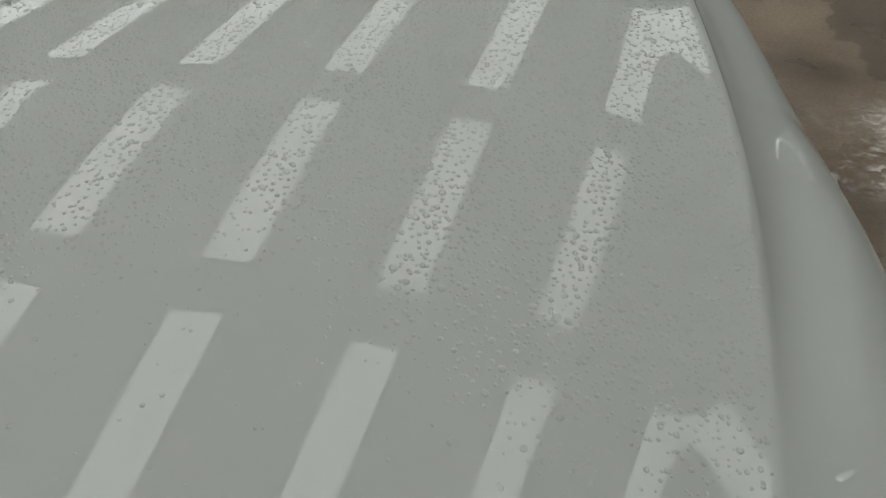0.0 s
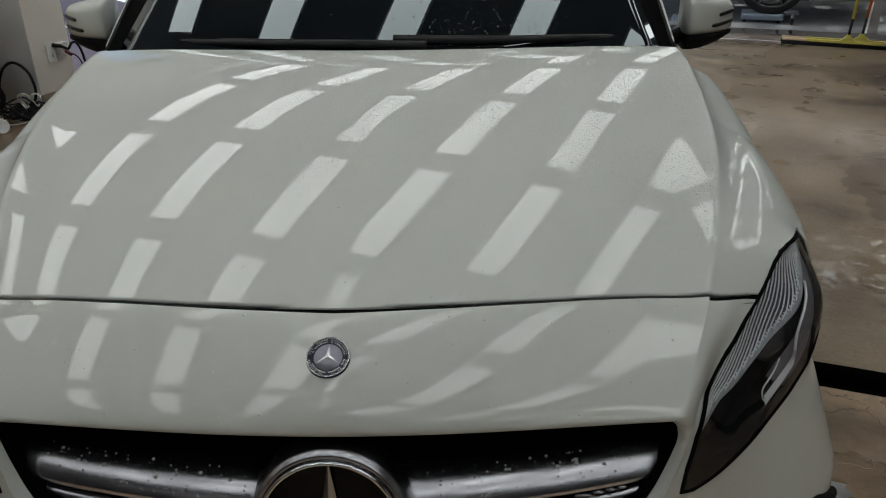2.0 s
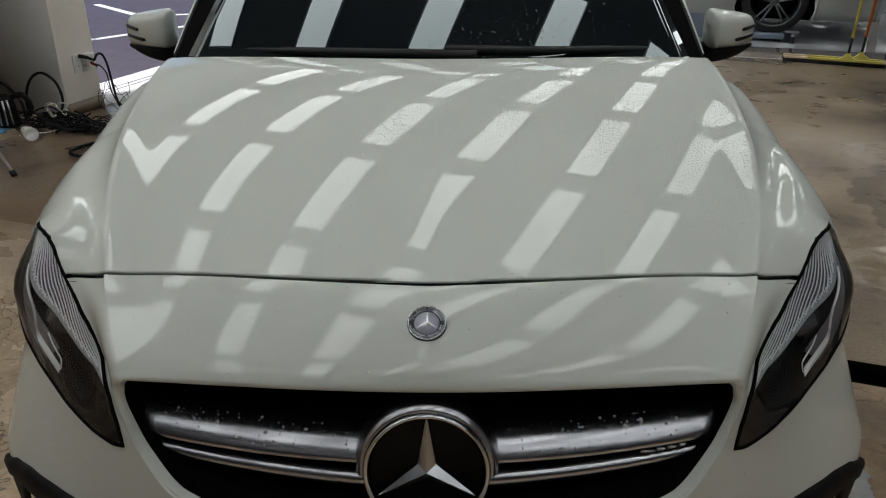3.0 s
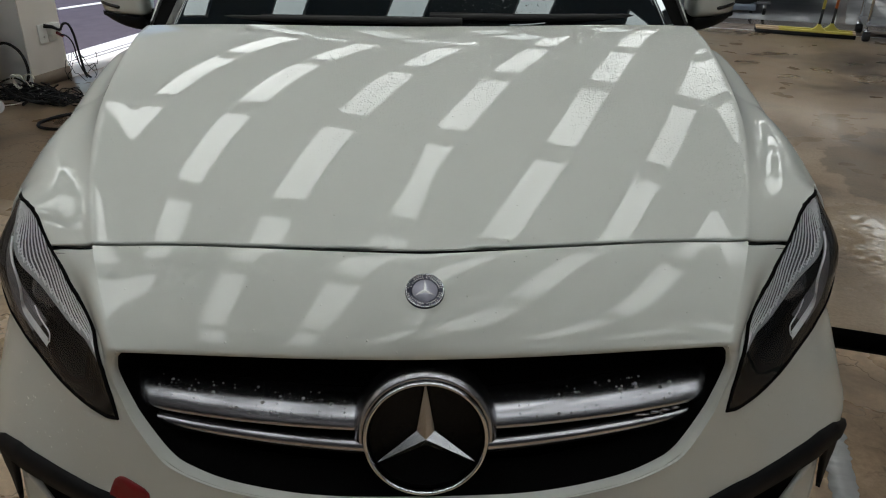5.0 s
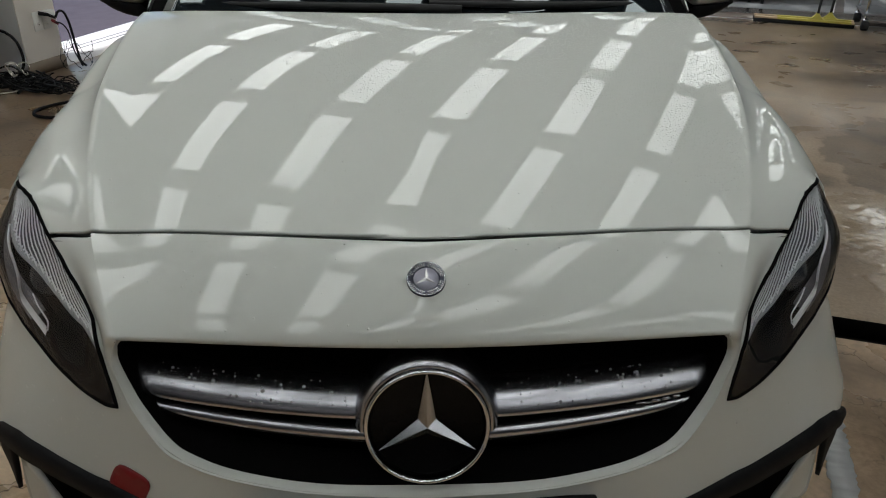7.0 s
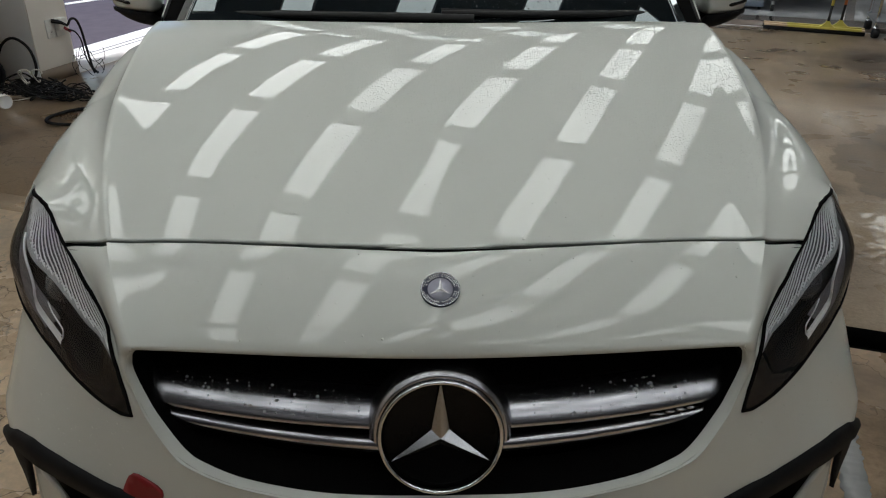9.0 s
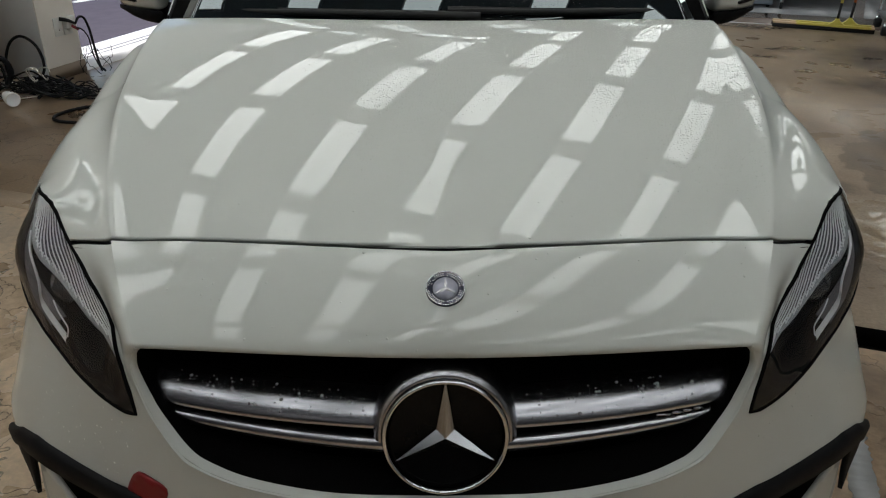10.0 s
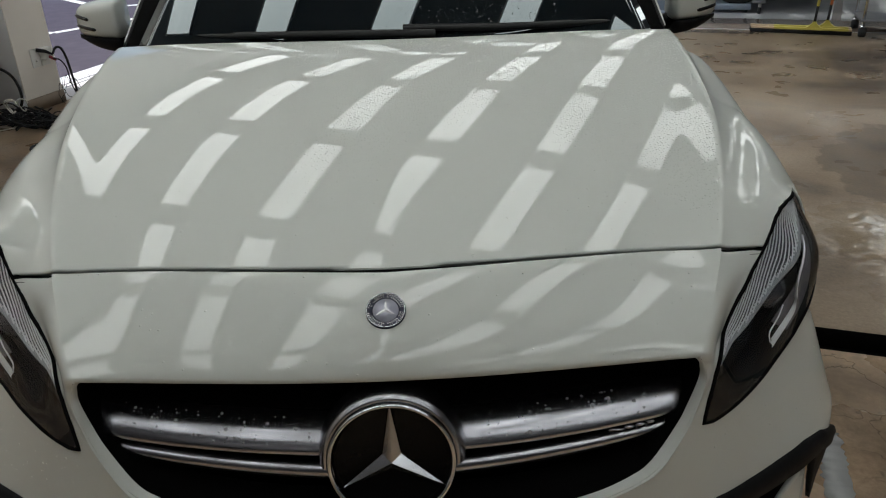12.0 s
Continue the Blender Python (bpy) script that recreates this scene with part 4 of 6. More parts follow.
# -- door mirrors
def mirror(side):
    fx = (lambda m: m) if side > 0 else mirrored
    rows, low = [], []
    for i in range(30):
        t = i / 29
        x = 0.820 + 0.145 * t
        r = 1 - 0.30 * max(0, (t - 0.86) / 0.14) ** 2.5 - 0.18 * max(0, (0.10 - t) / 0.10) ** 2
        h0, h1 = 0.938 + 0.008 * t, 1.056 - 0.012 * t - 0.014 * t * t
        c = ((h0 + h1) / 2, (h1 - h0) / 2 * r)
        yc, dy = 1.575 + 0.045 * t * t, 0.085 * (1 - 0.35 * t ** 3) * (0.6 + 0.4 * r)
        row = []
        for k in range(40):
            a = 2 * math.pi * k / 40
            ca, sa = math.cos(a), math.sin(a)
            row.append((x, yc - dy * np.sign(ca) * abs(ca) ** 0.75 * (1 if ca > 0 else 0.45), c[0] + c[1] * np.sign(sa) * abs(sa) ** 0.42))
        rows.append(row)
        zb = 0.902 + 0.038 * t ** 1.6
        low.append([(x, yc - dy * 0.93, h0 + 0.006), (x, yc - dy * 0.97, h0 - 0.004), (x, yc - dy * 0.80, zb + 0.004), (x, yc - dy * 0.5, zb), (x, yc + 0.02, zb + 0.004), (x, yc + 0.035, h0)])
    shell_rows = [[tuple(np.mean(rows[0], 0))] * 40] + rows + [[tuple(np.mean(rows[-1], 0) + np.array([0.002, 0, 0]))] * 40]
    shell = part("door_mirror", fx(facing(grid_mesh(shell_rows, wrap=True), (0.88, 1.58, 1.0))), PAINT, car, "white door mirror with two dark slots")
    low = [[tuple(np.mean(low[0], 0))] * 6] + low + [[tuple(np.mean(low[-1], 0) + np.array([0.001, 0, 0]))] * 6]
    part("mirror_base", fx(facing(grid_mesh(low), (0.88, 1.58, 0.94))), PLASTIC, shell, "black mirror base")
    for (xa, xb, zz) in ((0.907, 0.961, 1.000), (0.887, 0.960, 0.972)):
        s = []
        for t in np.linspace(0, 1, 12):
            x = xa + (xb - xa) * t
            q = (x - 0.820) / 0.145
            r = 1 - 0.30 * max(0, (q - 0.86) / 0.14) ** 2.5
            s.append((x, 1.575 + 0.045 * q * q - 0.085 * (1 - 0.35 * q ** 3) * (0.6 + 0.4 * r), zz + 0.008 * t))
        part("slot", fx(tube(s, 0.0052, 8, taper=[0.5] + [1] * 10 + [0.6])), GLOSS_BLACK, shell)
    part("stalk", fx(tube([(0.76, 1.56, 0.90), (0.80, 1.58, 0.925), (0.84, 1.59, 0.94)], 0.022, 10)), PLASTIC, shell)


mirror(1)
mirror(-1)


# -- wheels
def wheel(parent, x, y, z, radius, rim, width, spokes, mat, m=None):
    w = part("wheel", lathe([(rim * 0.98, -width / 2), (radius - 0.02, -width / 2), (radius - 0.004, -width / 2 + 0.012), (radius, -width / 2 + 0.03), (radius, width / 2 - 0.03), (radius - 0.004, width / 2 - 0.012), (radius - 0.02, width / 2), (rim * 0.98, width / 2)], 48, "x"), RUBBER, parent, "black tyre", pose(x, y, z) if m is None else m)
    part("rim", lathe([(rim, -width / 2 + 0.004), (rim + 0.006, -width / 2 - 0.002), (rim - 0.012, -width / 2 + 0.012), (rim - 0.02, 0.02), (rim - 0.02, width / 2), (rim, width / 2)], 48, "x"), mat, w, "alloy rim")
    part("brake_disc", lathe([(0.0, 0.03), (rim * 0.62, 0.03), (rim * 0.62, 0.05), (0, 0.05)], 32, "x"), PLASTIC, w)
    part("hub", lathe([(0.0, -width / 2 + 0.01), (0.028, -width / 2 + 0.010), (0.038, -width / 2 + 0.02), (0.045, 0.02)], 24, "x"), mat, w)
    for k in range(spokes):
        for d in (-1, 1):
            a = 2 * math.pi * k / spokes + math.pi / 2
            ca, sa = math.cos(a), math.sin(a)
            pts = []
            for q in (0, 0.35, 0.7, 1.0):
                r = 0.035 + (rim - 0.05) * q
                o = d * (0.010 + 0.022 * q)
                pts.append((-width / 2 + 0.022 - 0.012 * math.sin(q * 2.5), r * ca - o * sa, r * sa + o * ca))
            part("spoke", tube(spline(pts, 10), 0.011, 6, taper=np.linspace(1.2, 0.9, 10)), mat, w)
    return w


RIM_GREY = material("alloy_grey", (0.20, 0.205, 0.21), rough=0.3, metal=0.9, noise_scale=60, vary=0.1)
for y in (0.88, 3.58):
    wheel(car, 0.775, y, 0.315, 0.315, 0.228, 0.215, 5, RIM_GREY, pose(0.775, y, 0.315, 0, 0, 180))
    wheel(car, -0.775, y, 0.315, 0.315, 0.228, 0.215, 5, RIM_GREY)
for y in (0.88, 3.58):
    for s in (1, -1):
        arch = [[(s * (0.58 + 0.27 * q), y + 0.352 * math.cos(a), 0.31 + 0.352 * math.sin(a)) for q in (0, 0.5, 1)] for a in np.linspace(-0.1, math.pi + 0.1, 24)]
        part("arch_liner", grid_mesh(arch), DEEP_BLACK, car)

# ---- the room ----
def node_floor(name, lift, wet, cracks, cells=2.6, spread=0.50):
    """Worn brown sealed concrete: broad stains, wet gloss, hairline cracks."""
    mt = bpy.data.materials.new(name)
    mt.use_nodes = True
    nt = mt.node_tree
    b = nt.nodes["Principled BSDF"]
    tc = nt.nodes.new("ShaderNodeTexCoord")
    mp = nt.nodes.new("ShaderNodeMapping")
    mp.inputs["Scale"].default_value = (0.8, 1.0, 1.0)
    nt.links.new(tc.outputs["Object"], mp.inputs["Vector"])

    def nz(scale, detail, dist=0.0, rough=0.55, src=mp):
        n = nt.nodes.new("ShaderNodeTexNoise")
        n.inputs["Scale"].default_value, n.inputs["Detail"].default_value = scale, detail
        n.inputs["Distortion"].default_value, n.inputs["Roughness"].default_value = dist, rough
        nt.links.new(src.outputs[0] if src is mp else src.outputs["Object"], n.inputs["Vector"])
        return n

    def ramp(src, stops):
        r = nt.nodes.new("ShaderNodeValToRGB")
        while len(r.color_ramp.elements) < len(stops):
            r.color_ramp.elements.new(0.5)
        for e, (p, c) in zip(r.color_ramp.elements, stops):
            e.position, e.color = p, (*c, 1)
        nt.links.new(src, r.inputs["Fac"])
        return r

    def mult(a, c, fac):
        m = nt.nodes.new("ShaderNodeMix")
        m.data_type, m.blend_type = "RGBA", "MULTIPLY"
        m.inputs[0].default_value = fac
        nt.links.new(a, m.inputs[6])
        nt.links.new(c, m.inputs[7])
        return m.outputs[2]
    big, mid, fine = nz(1.3, 5, 0.5, 0.5), nz(3.6, 4, 0.2, 0.5), nz(70 if cells < 3 else 34, 6, src=tc, rough=0.7)
    base = ramp(big.outputs["Fac"], [(0.32, tuple(c * lift for c in (0.098, 0.068, 0.044))), (0.46, tuple(c * lift for c in (0.248, 0.178, 0.117))), (0.60, tuple(c * lift for c in (0.312, 0.236, 0.160))), (0.76, tuple(c * lift for c in (0.208, 0.163, 0.120)))])
    over = ramp(mid.outputs["Fac"], [(0.25, (0.76, 0.72, 0.68)), (0.55, (1.0, 1.0, 1.0)), (0.80, (1.10, 1.08, 1.05))])
    col = mult(base.outputs["Color"], over.outputs["Color"], 0.85)
    grain = ramp(fine.outputs["Fac"], [(0.35, (0.70, 0.70, 0.70)), (0.65, (1.18, 1.18, 1.18))])
    col = mult(col, grain.outputs["Color"], 0.6)
    vo = nt.nodes.new("ShaderNodeTexVoronoi")
    vo.feature = "DISTANCE_TO_EDGE"
    vo.inputs["Scale"].default_value = cells
    wob = nt.nodes.new("ShaderNodeVectorMath")
    wob.operation = "ADD"
    nw = nz(5.0, 4, src=tc)
    nt.links.new(tc.outputs["Object"], wob.inputs[0])
    sc = nt.nodes.new("ShaderNodeVectorMath")
    sc.operation = "SCALE"
    sc.inputs["Scale"].default_value = 0.35
    nt.links.new(nw.outputs["Color"], sc.inputs[0])
    nt.links.new(sc.outputs[0], wob.inputs[1])
    nt.links.new(wob.outputs[0], vo.inputs["Vector"])
    line = ramp(vo.outputs["Distance"], [(0.0, (1, 1, 1)), (0.004 * cells / 2.6, (0.6, 0.6, 0.6)), (0.009 * cells / 2.6, (0, 0, 0))])
    patch = ramp(nz(0.8, 2, src=tc).outputs["Fac"], [(spread, (0, 0, 0)), (spread + 0.1, (1, 1, 1))])
    crack = mult(line.outputs["Color"], patch.outputs["Color"], 1.0)
    dark = nt.nodes.new("ShaderNodeMix")
    dark.data_type = "RGBA"
    dark.inputs[7].default_value = (0.05, 0.042, 0.035, 1)
    amt = nt.nodes.new("ShaderNodeMath")
    amt.operation = "MULTIPLY"
    amt.inputs[1].default_value = cracks
    nt.links.new(crack, amt.inputs[0])
    nt.links.new(amt.outputs[0], dark.inputs[0])
    nt.links.new(col, dark.inputs[6])
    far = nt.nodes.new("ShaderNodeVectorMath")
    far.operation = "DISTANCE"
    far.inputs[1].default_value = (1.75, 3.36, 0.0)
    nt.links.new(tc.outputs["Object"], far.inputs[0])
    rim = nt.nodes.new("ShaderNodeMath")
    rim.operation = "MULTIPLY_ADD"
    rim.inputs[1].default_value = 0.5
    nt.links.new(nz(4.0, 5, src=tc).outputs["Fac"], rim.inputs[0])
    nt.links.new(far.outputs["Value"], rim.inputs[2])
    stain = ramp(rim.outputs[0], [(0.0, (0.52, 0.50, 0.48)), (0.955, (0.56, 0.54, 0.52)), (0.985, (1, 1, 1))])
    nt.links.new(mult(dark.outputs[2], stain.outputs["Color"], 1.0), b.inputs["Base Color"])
    rg = ramp(mid.outputs["Fac"], [(0.30, (wet * 1.2,) * 3), (0.52, (wet * 1.7,) * 3), (0.72, (wet * 2.4,) * 3)])
    # a wet, freshly sealed patch
    dist = nt.nodes.new("ShaderNodeVectorMath")
    dist.operation = "DISTANCE"
    dist.inputs[1].default_value = (1.36, 2.36, 0.0)
    nt.links.new(tc.outputs["Object"], dist.inputs[0])
    edge = nt.nodes.new("ShaderNodeMath")
    edge.operation = "MULTIPLY_ADD"
    edge.inputs[1].default_value = 1.1
    nt.links.new(nz(2.2, 4, src=tc).outputs["Fac"], edge.inputs[0])
    nt.links.new(dist.outputs["Value"], edge.inputs[2])
    gloss = ramp(edge.outputs[0], [(0.0, (0.055, 0.055, 0.055)), (0.98, (0.075, 0.075, 0.075)), (1.0, (0.075, 0.075, 0.075))])
    mixr = nt.nodes.new("ShaderNodeMix")
    mixr.data_type = "RGBA"
    mask = nt.nodes.new("ShaderNodeMapRange")
    mask.inputs["From Min"].default_value, mask.inputs["From Max"].default_value = 0.95, 1.10
    nt.links.new(edge.outputs[0], mask.inputs["Value"])
    nt.links.new(mask.outputs["Result"], mixr.inputs[0])
    nt.links.new(gloss.outputs["Color"], mixr.inputs[6])
    nt.links.new(rg.outputs["Color"], mixr.inputs[7])
    nt.links.new(mixr.outputs[2], b.inputs["Roughness"])
    bp = nt.nodes.new("ShaderNodeBump")
    bp.inputs["Strength"].default_value, bp.inputs["Distance"].default_value = 0.30 + 0.45 * (cells > 3), 0.004
    hgt = nt.nodes.new("ShaderNodeMath")
    hgt.operation = "MULTIPLY_ADD"
    hgt.inputs[1].default_value = -1.2
    nt.links.new(amt.outputs[0], hgt.inputs[0])
    nt.links.new(nz(22, 5, 0.4, src=tc).outputs["Fac"], hgt.inputs[2])
    nt.links.new(hgt.outputs[0], bp.inputs["Height"])
    # rippled film of water on the wet patch
    film = nt.nodes.new("ShaderNodeMath")
    film.operation = "SUBTRACT"
    film.inputs[0].default_value = 1.0
    nt.links.new(mask.outputs["Result"], film.inputs[1])
    ripple = nt.nodes.new("ShaderNodeBump")
    ripple.inputs["Distance"].default_value, ripple.inputs["Strength"].default_value = 0.022, 1.0
    crinkle = nz(10, 6, 0.7, 0.66, src=tc)
    crinkle.noise_type = "RIDGED_MULTIFRACTAL"
    nt.links.new(crinkle.outputs["Fac"], ripple.inputs["Height"])
    nt.links.new(bp.outputs["Normal"], b.inputs["Normal"])
    nt.links.new(ripple.outputs["Normal"], b.inputs["Coat Normal"])
    nt.links.new(film.outputs[0], b.inputs["Coat Weight"])
    b.inputs["Coat Roughness"].default_value = 0.075
    b.inputs["Coat IOR"].default_value = 1.7
    b.inputs["Specular IOR Level"].default_value = 0.6
    return mt


FLOOR = node_floor("sealed_concrete", 1.34, 0.19, 0.7)
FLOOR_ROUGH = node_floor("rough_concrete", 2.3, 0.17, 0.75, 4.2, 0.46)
FLOOR_GREY = material("grey_epoxy", (0.30, 0.30, 0.31), rough=0.09, noise_scale=4, vary=0.25, bump=0.1, bump_scale=8)
CREAM = material("cream_wall", (0.80, 0.75, 0.69), rough=0.7, noise_scale=6, vary=0.05, bump=0.1, bump_scale=90)
GREY_WALL = material("grey_wall", (0.86, 0.88, 0.90), rough=0.7, noise_scale=6, vary=0.05, bump=0.1, bump_scale=90)
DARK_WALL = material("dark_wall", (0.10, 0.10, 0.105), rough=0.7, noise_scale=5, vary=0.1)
CEILING = material("dark_ceiling", (0.20, 0.205, 0.21), rough=0.85, noise_scale=3, vary=0.15)
BROWN = material("brown_wood", (0.11, 0.07, 0.045), rough=0.5, noise_scale=14, vary=0.3)
BAND_BROWN = material("worn_brown_coating", (0.21, 0.165, 0.14), rough=0.16, noise_scale=3, vary=0.3, bump=0.15, bump_scale=20)
BASE_BROWN = material("brown_skirting", (0.20, 0.155, 0.115), rough=0.5, noise_scale=20, vary=0.15)
ASPHALT = material("asphalt", (0.15, 0.132, 0.17), rough=0.85, noise_scale=9, vary=0.2, bump=0.3, bump_scale=300)
LINE = material("white_road_paint", (0.75, 0.75, 0.74), rough=0.6, noise_scale=20, vary=0.08)
STRIPE = material("worn_floor_paint", (0.36, 0.36, 0.355), rough=0.45, noise_scale=14, vary=0.18, bump=0.3, bump_scale=60)
SILL = material("white_sill", (0.72, 0.71, 0.72), rough=0.35, noise_scale=10, vary=0.06)
STEEL = material("grey_steel", (0.30, 0.31, 0.33), rough=0.35, metal=0.8, noise_scale=20, vary=0.15)
LAMP_ON = glow("lamp_diffuser", (0.96, 1.0, 0.98), LAMP_STRENGTH)
LAMP_FRAME = material("white_lamp_frame", (0.7, 0.7, 0.7), rough=0.4, noise_scale=20, vary=0.03)


def slab(name, v0, u0, z0, v1, u1, z1, mat, kind="structure", label="", category=""):
    ob = part(name, box_bm(v0, u0, z0, v1, u1, z1), mat, None, "", ROOM.copy())
    return tagged(ob, label, category, kind=kind)


DR0, DR1 = 1.490, 1.632      # drain channel along the room width
FAR = 7.58                   # edge of the grey floor
slab("floor", -3.80, -5.0, -0.15, 9.0, DR0, 0.0, FLOOR_ROUGH, label="stained, cracked brown concrete floor", category="floor")
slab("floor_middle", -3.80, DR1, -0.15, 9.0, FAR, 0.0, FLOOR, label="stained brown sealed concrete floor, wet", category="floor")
slab("floor_far", -3.80, FAR + 0.012, -0.15, 9.0, 14.0, 0.0, FLOOR_GREY, label="shiny grey coated floor of the far bay", category="floor")
slab("floor_joint", -3.80, FAR, -0.15, 9.0, FAR + 0.012, -0.006, LINE, label="pale joint between floor coatings", category="joint")
slab("ceiling", -4.4, -5.2, CEIL + 0.03, 9.2, 14.2, CEIL + 0.2, CEILING, label="dark ceiling between light panels", category="ceiling")
# unseen wall behind the camera, made dark to dim reflections on nose and bumper
slab("wall_south_unseen", -4.4, -5.2, 0, 9.2, -5.0, CEIL + 0.03, DARK_WALL, label="plain grey wall", category="wall")
slab("wall_north", -4.4, 14.0, 0, 9.2, 14.2, CEIL + 0.03, GREY_WALL, label="plain grey wall", category="wall")
slab("wall_east", 9.0, -5.0, 0, 9.2, 14.0, CEIL + 0.03, GREY_WALL, label="plain grey wall", category="wall")
PW0, PW1 = 3.19, 3.52
slab("wall_west", -4.55, -5.0, 0, -4.35, 2.30, CEIL + 0.03, CREAM, label="cream wall beside a dark doorway", category="wall")
slab("wall_west_pier", -4.55, 2.72, 0, -4.35, PW0, CEIL + 0.03, CREAM, label="cream wall strip by the pillar", category="wall")
slab("lintel", -4.35, PW1, 2.7, -3.80, 10.5, CEIL + 0.03, GREY_WALL, label="grey lintel over the open shutter doorway", category="lintel")
slab("wall_west_far", -4.35, 10.5, 0, -3.80, 14.0, CEIL + 0.03, GREY_WALL, label="plain grey wall", category="wall")
slab("floor_recess", -4.55, -5.0, -0.15, -3.80, PW0, 0.0, FLOOR, label="stained brown floor by the wall", category="floor")
# -- drain
slab("floor_strip", -3.80, DR0, -0.15, 0.20, DR1, 0.0, FLOOR, label="stained brown sealed concrete floor strip", category="floor")
slab("drain_bed", 0.20, DR0, -0.15, 9.0, DR1, -0.07, DEEP_BLACK, label="dark drain channel in the floor", category="drain")
slab("drain_side", 0.20, DR1 - 0.005, -0.07, 9.0, DR1, -0.004, DEEP_BLACK, label="dark side of the drain channel", category="drain")
# -- worn white parking stripe beside the car
rnd = random.Random(17)
edge_r = [(0.824 + rnd.gauss(0, 0.0045), -3.0 + k * 0.012) for k in range(340)]
edge_l = [(0.760 + rnd.gauss(0, 0.0035), -3.0 + k * 0.012) for k in range(340)]
v = [(a, b_, z) for row in (edge_l, edge_r) for a, b_ in row for z in (0.0, 0.0025)]
f = []
for k in range(339):
    l0, l1, r0, r1 = 2 * k, 2 * k + 2, 680 + 2 * k, 680 + 2 * k + 2
    f += [(l0 + 1, r0 + 1, r1 + 1, l1 + 1), (l0, l0 + 1, l1 + 1, l1), (r0 + 1, r0, r1, r1 + 1)]
stripe = part("floor_stripe", mesh_of(np.array(v), f), STRIPE, None, "", ROOM.copy())
tagged(stripe, "worn, ragged white painted stripe on the concrete floor", "floor marking", kind="structure")
# -- lights
v0, u0 = 0.4473 * math.cos(SKEW) + 3.6074 * math.sin(SKEW), -0.4473 * math.sin(SKEW) + 3.6074 * math.cos(SKEW)
LL, LW, PA, PB = 1.1357, 0.2402, 0.8566, 1.4297
light = tagged(empty("ceiling_light", ROOM @ Matrix.Translation((v0, u0, CEIL))), "slim white ceiling light panel, switched on", "ceiling light", "ceiling lights")
bm = box_bm(-LW / 2, -LL / 2, 0.0, LW / 2, LL / 2, 0.004)
part("diffuser", bm, LAMP_ON, light, "glowing white diffuser")
bm = bmesh.new()
for a in ((-LW / 2 - 0.012, -LL / 2 - 0.012, -LW / 2, LL / 2 + 0.012), (LW / 2, -LL / 2 - 0.012, LW / 2 + 0.012, LL / 2 + 0.012), (-LW / 2, -LL / 2 - 0.012, LW / 2, -LL / 2), (-LW / 2, LL / 2, LW / 2, LL / 2 + 0.012)):
    box_bm(a[0], a[1], -0.004, a[2], a[3], 0.030, bm)
part("frame", bm_mesh(bm, smooth=False), LAMP_FRAME, light)
# column -1 of rows 0-2: unseen panels added to brighten the pillar's grey face
for r in range(-1, 9):
    # columns 8-9 of rows below 1: unseen panels added to brighten the bumper's right
    for c in range(1 if r < 0 else -1 if r < 3 else 0, 10 if r < 1 else 8 if r < 3 else 7 if r < 6 else 10):
        if (c, r) not in ((3, 3), (7, 2)):
            copy_thing(light, ROOM @ Matrix.Translation((v0 + (c - 3) * PA, u0 + (r - 3) * PB, CEIL)))
# -- pillar and threshold
pillar = tagged(empty("pillar_block", ROOM.copy()), "painted pillar, grey on one face and cream on the other", "pillar", kind="structure")
bevel_mod(part("shaft", box_bm(-4.35, PW0, 0.0, -3.80, PW1, CEIL + 0.03), CREAM, pillar, "cream painted pillar"), 0.006)
part("grey_face", box_bm(-4.35, PW0 - 0.004, 0.0, -3.806, PW0, CEIL), GREY_WALL, pillar, "grey painted face")
part("skirting", box_bm(-3.80, PW0 - 0.002, 0.0, -3.790, PW1, 0.085), BASE_BROWN, pillar, "brown skirting board")
slab("threshold", -4.32, PW1, -0.15, -3.80, 10.5, 0.012, SILL, label="pale glossy doorway threshold with grooves", category="threshold")
for k in range(2):
    slab("threshold_groove", -4.05 - 0.07 * k, PW1, 0.012, -4.04 - 0.07 * k, 10.5, 0.016, STEEL, label="metal track on the threshold", category="track")
# -- outside
gr = part("ground", box_bm(-400, -400, -0.35, -4.32, 400, -0.05), ASPHALT, None, "", ROOM.copy())
tagged(gr, "grey asphalt yard outside the doorway", "ground", kind="structure")

# ---- loose things in the room ----
WHITE_PLASTIC = material("white_plastic", (0.72, 0.71, 0.68), rough=0.4, noise_scale=30, vary=0.05)
CABLE = material("black_cable", (0.008, 0.008, 0.009), rough=0.6, spec=0.2, noise_scale=40, vary=0.2)
CABLE_W = material("white_cable", (0.6, 0.58, 0.52), rough=0.5, noise_scale=40, vary=0.1)
YELLOW = material("yellow_plastic", (0.66, 0.58, 0.12), rough=0.4, noise_scale=20, vary=0.15)
STAND_WHITE = material("pale_enamel", (0.74, 0.72, 0.70), rough=0.4, noise_scale=30, vary=0.06)
ORANGE = material("orange_pole", (0.55, 0.14, 0.03), rough=0.4, noise_scale=20, vary=0.15)
PALE_WOOD = material("pale_board", (0.62, 0.46, 0.30), rough=0.55, noise_scale=12, vary=0.2)
BLUE_GREY = material("blue_grey_steel", (0.27, 0.32, 0.40), rough=0.4, metal=0.3, noise_scale=10, vary=0.15)
SILVER_CAR = material("silver_car_paint", (0.50, 0.52, 0.50), rough=0.4, metal=0.3, coat=1.0, noise_scale=4, vary=0.04)
BLUE_CLOTH = material("blue_cloth", (0.06, 0.14, 0.24), rough=0.9, noise_scale=40, vary=0.25, bump=0.4, bump_scale=60)
ALU = material("aluminium", (0.6, 0.6, 0.6), rough=0.3, metal=0.9, noise_scale=40, vary=0.08)


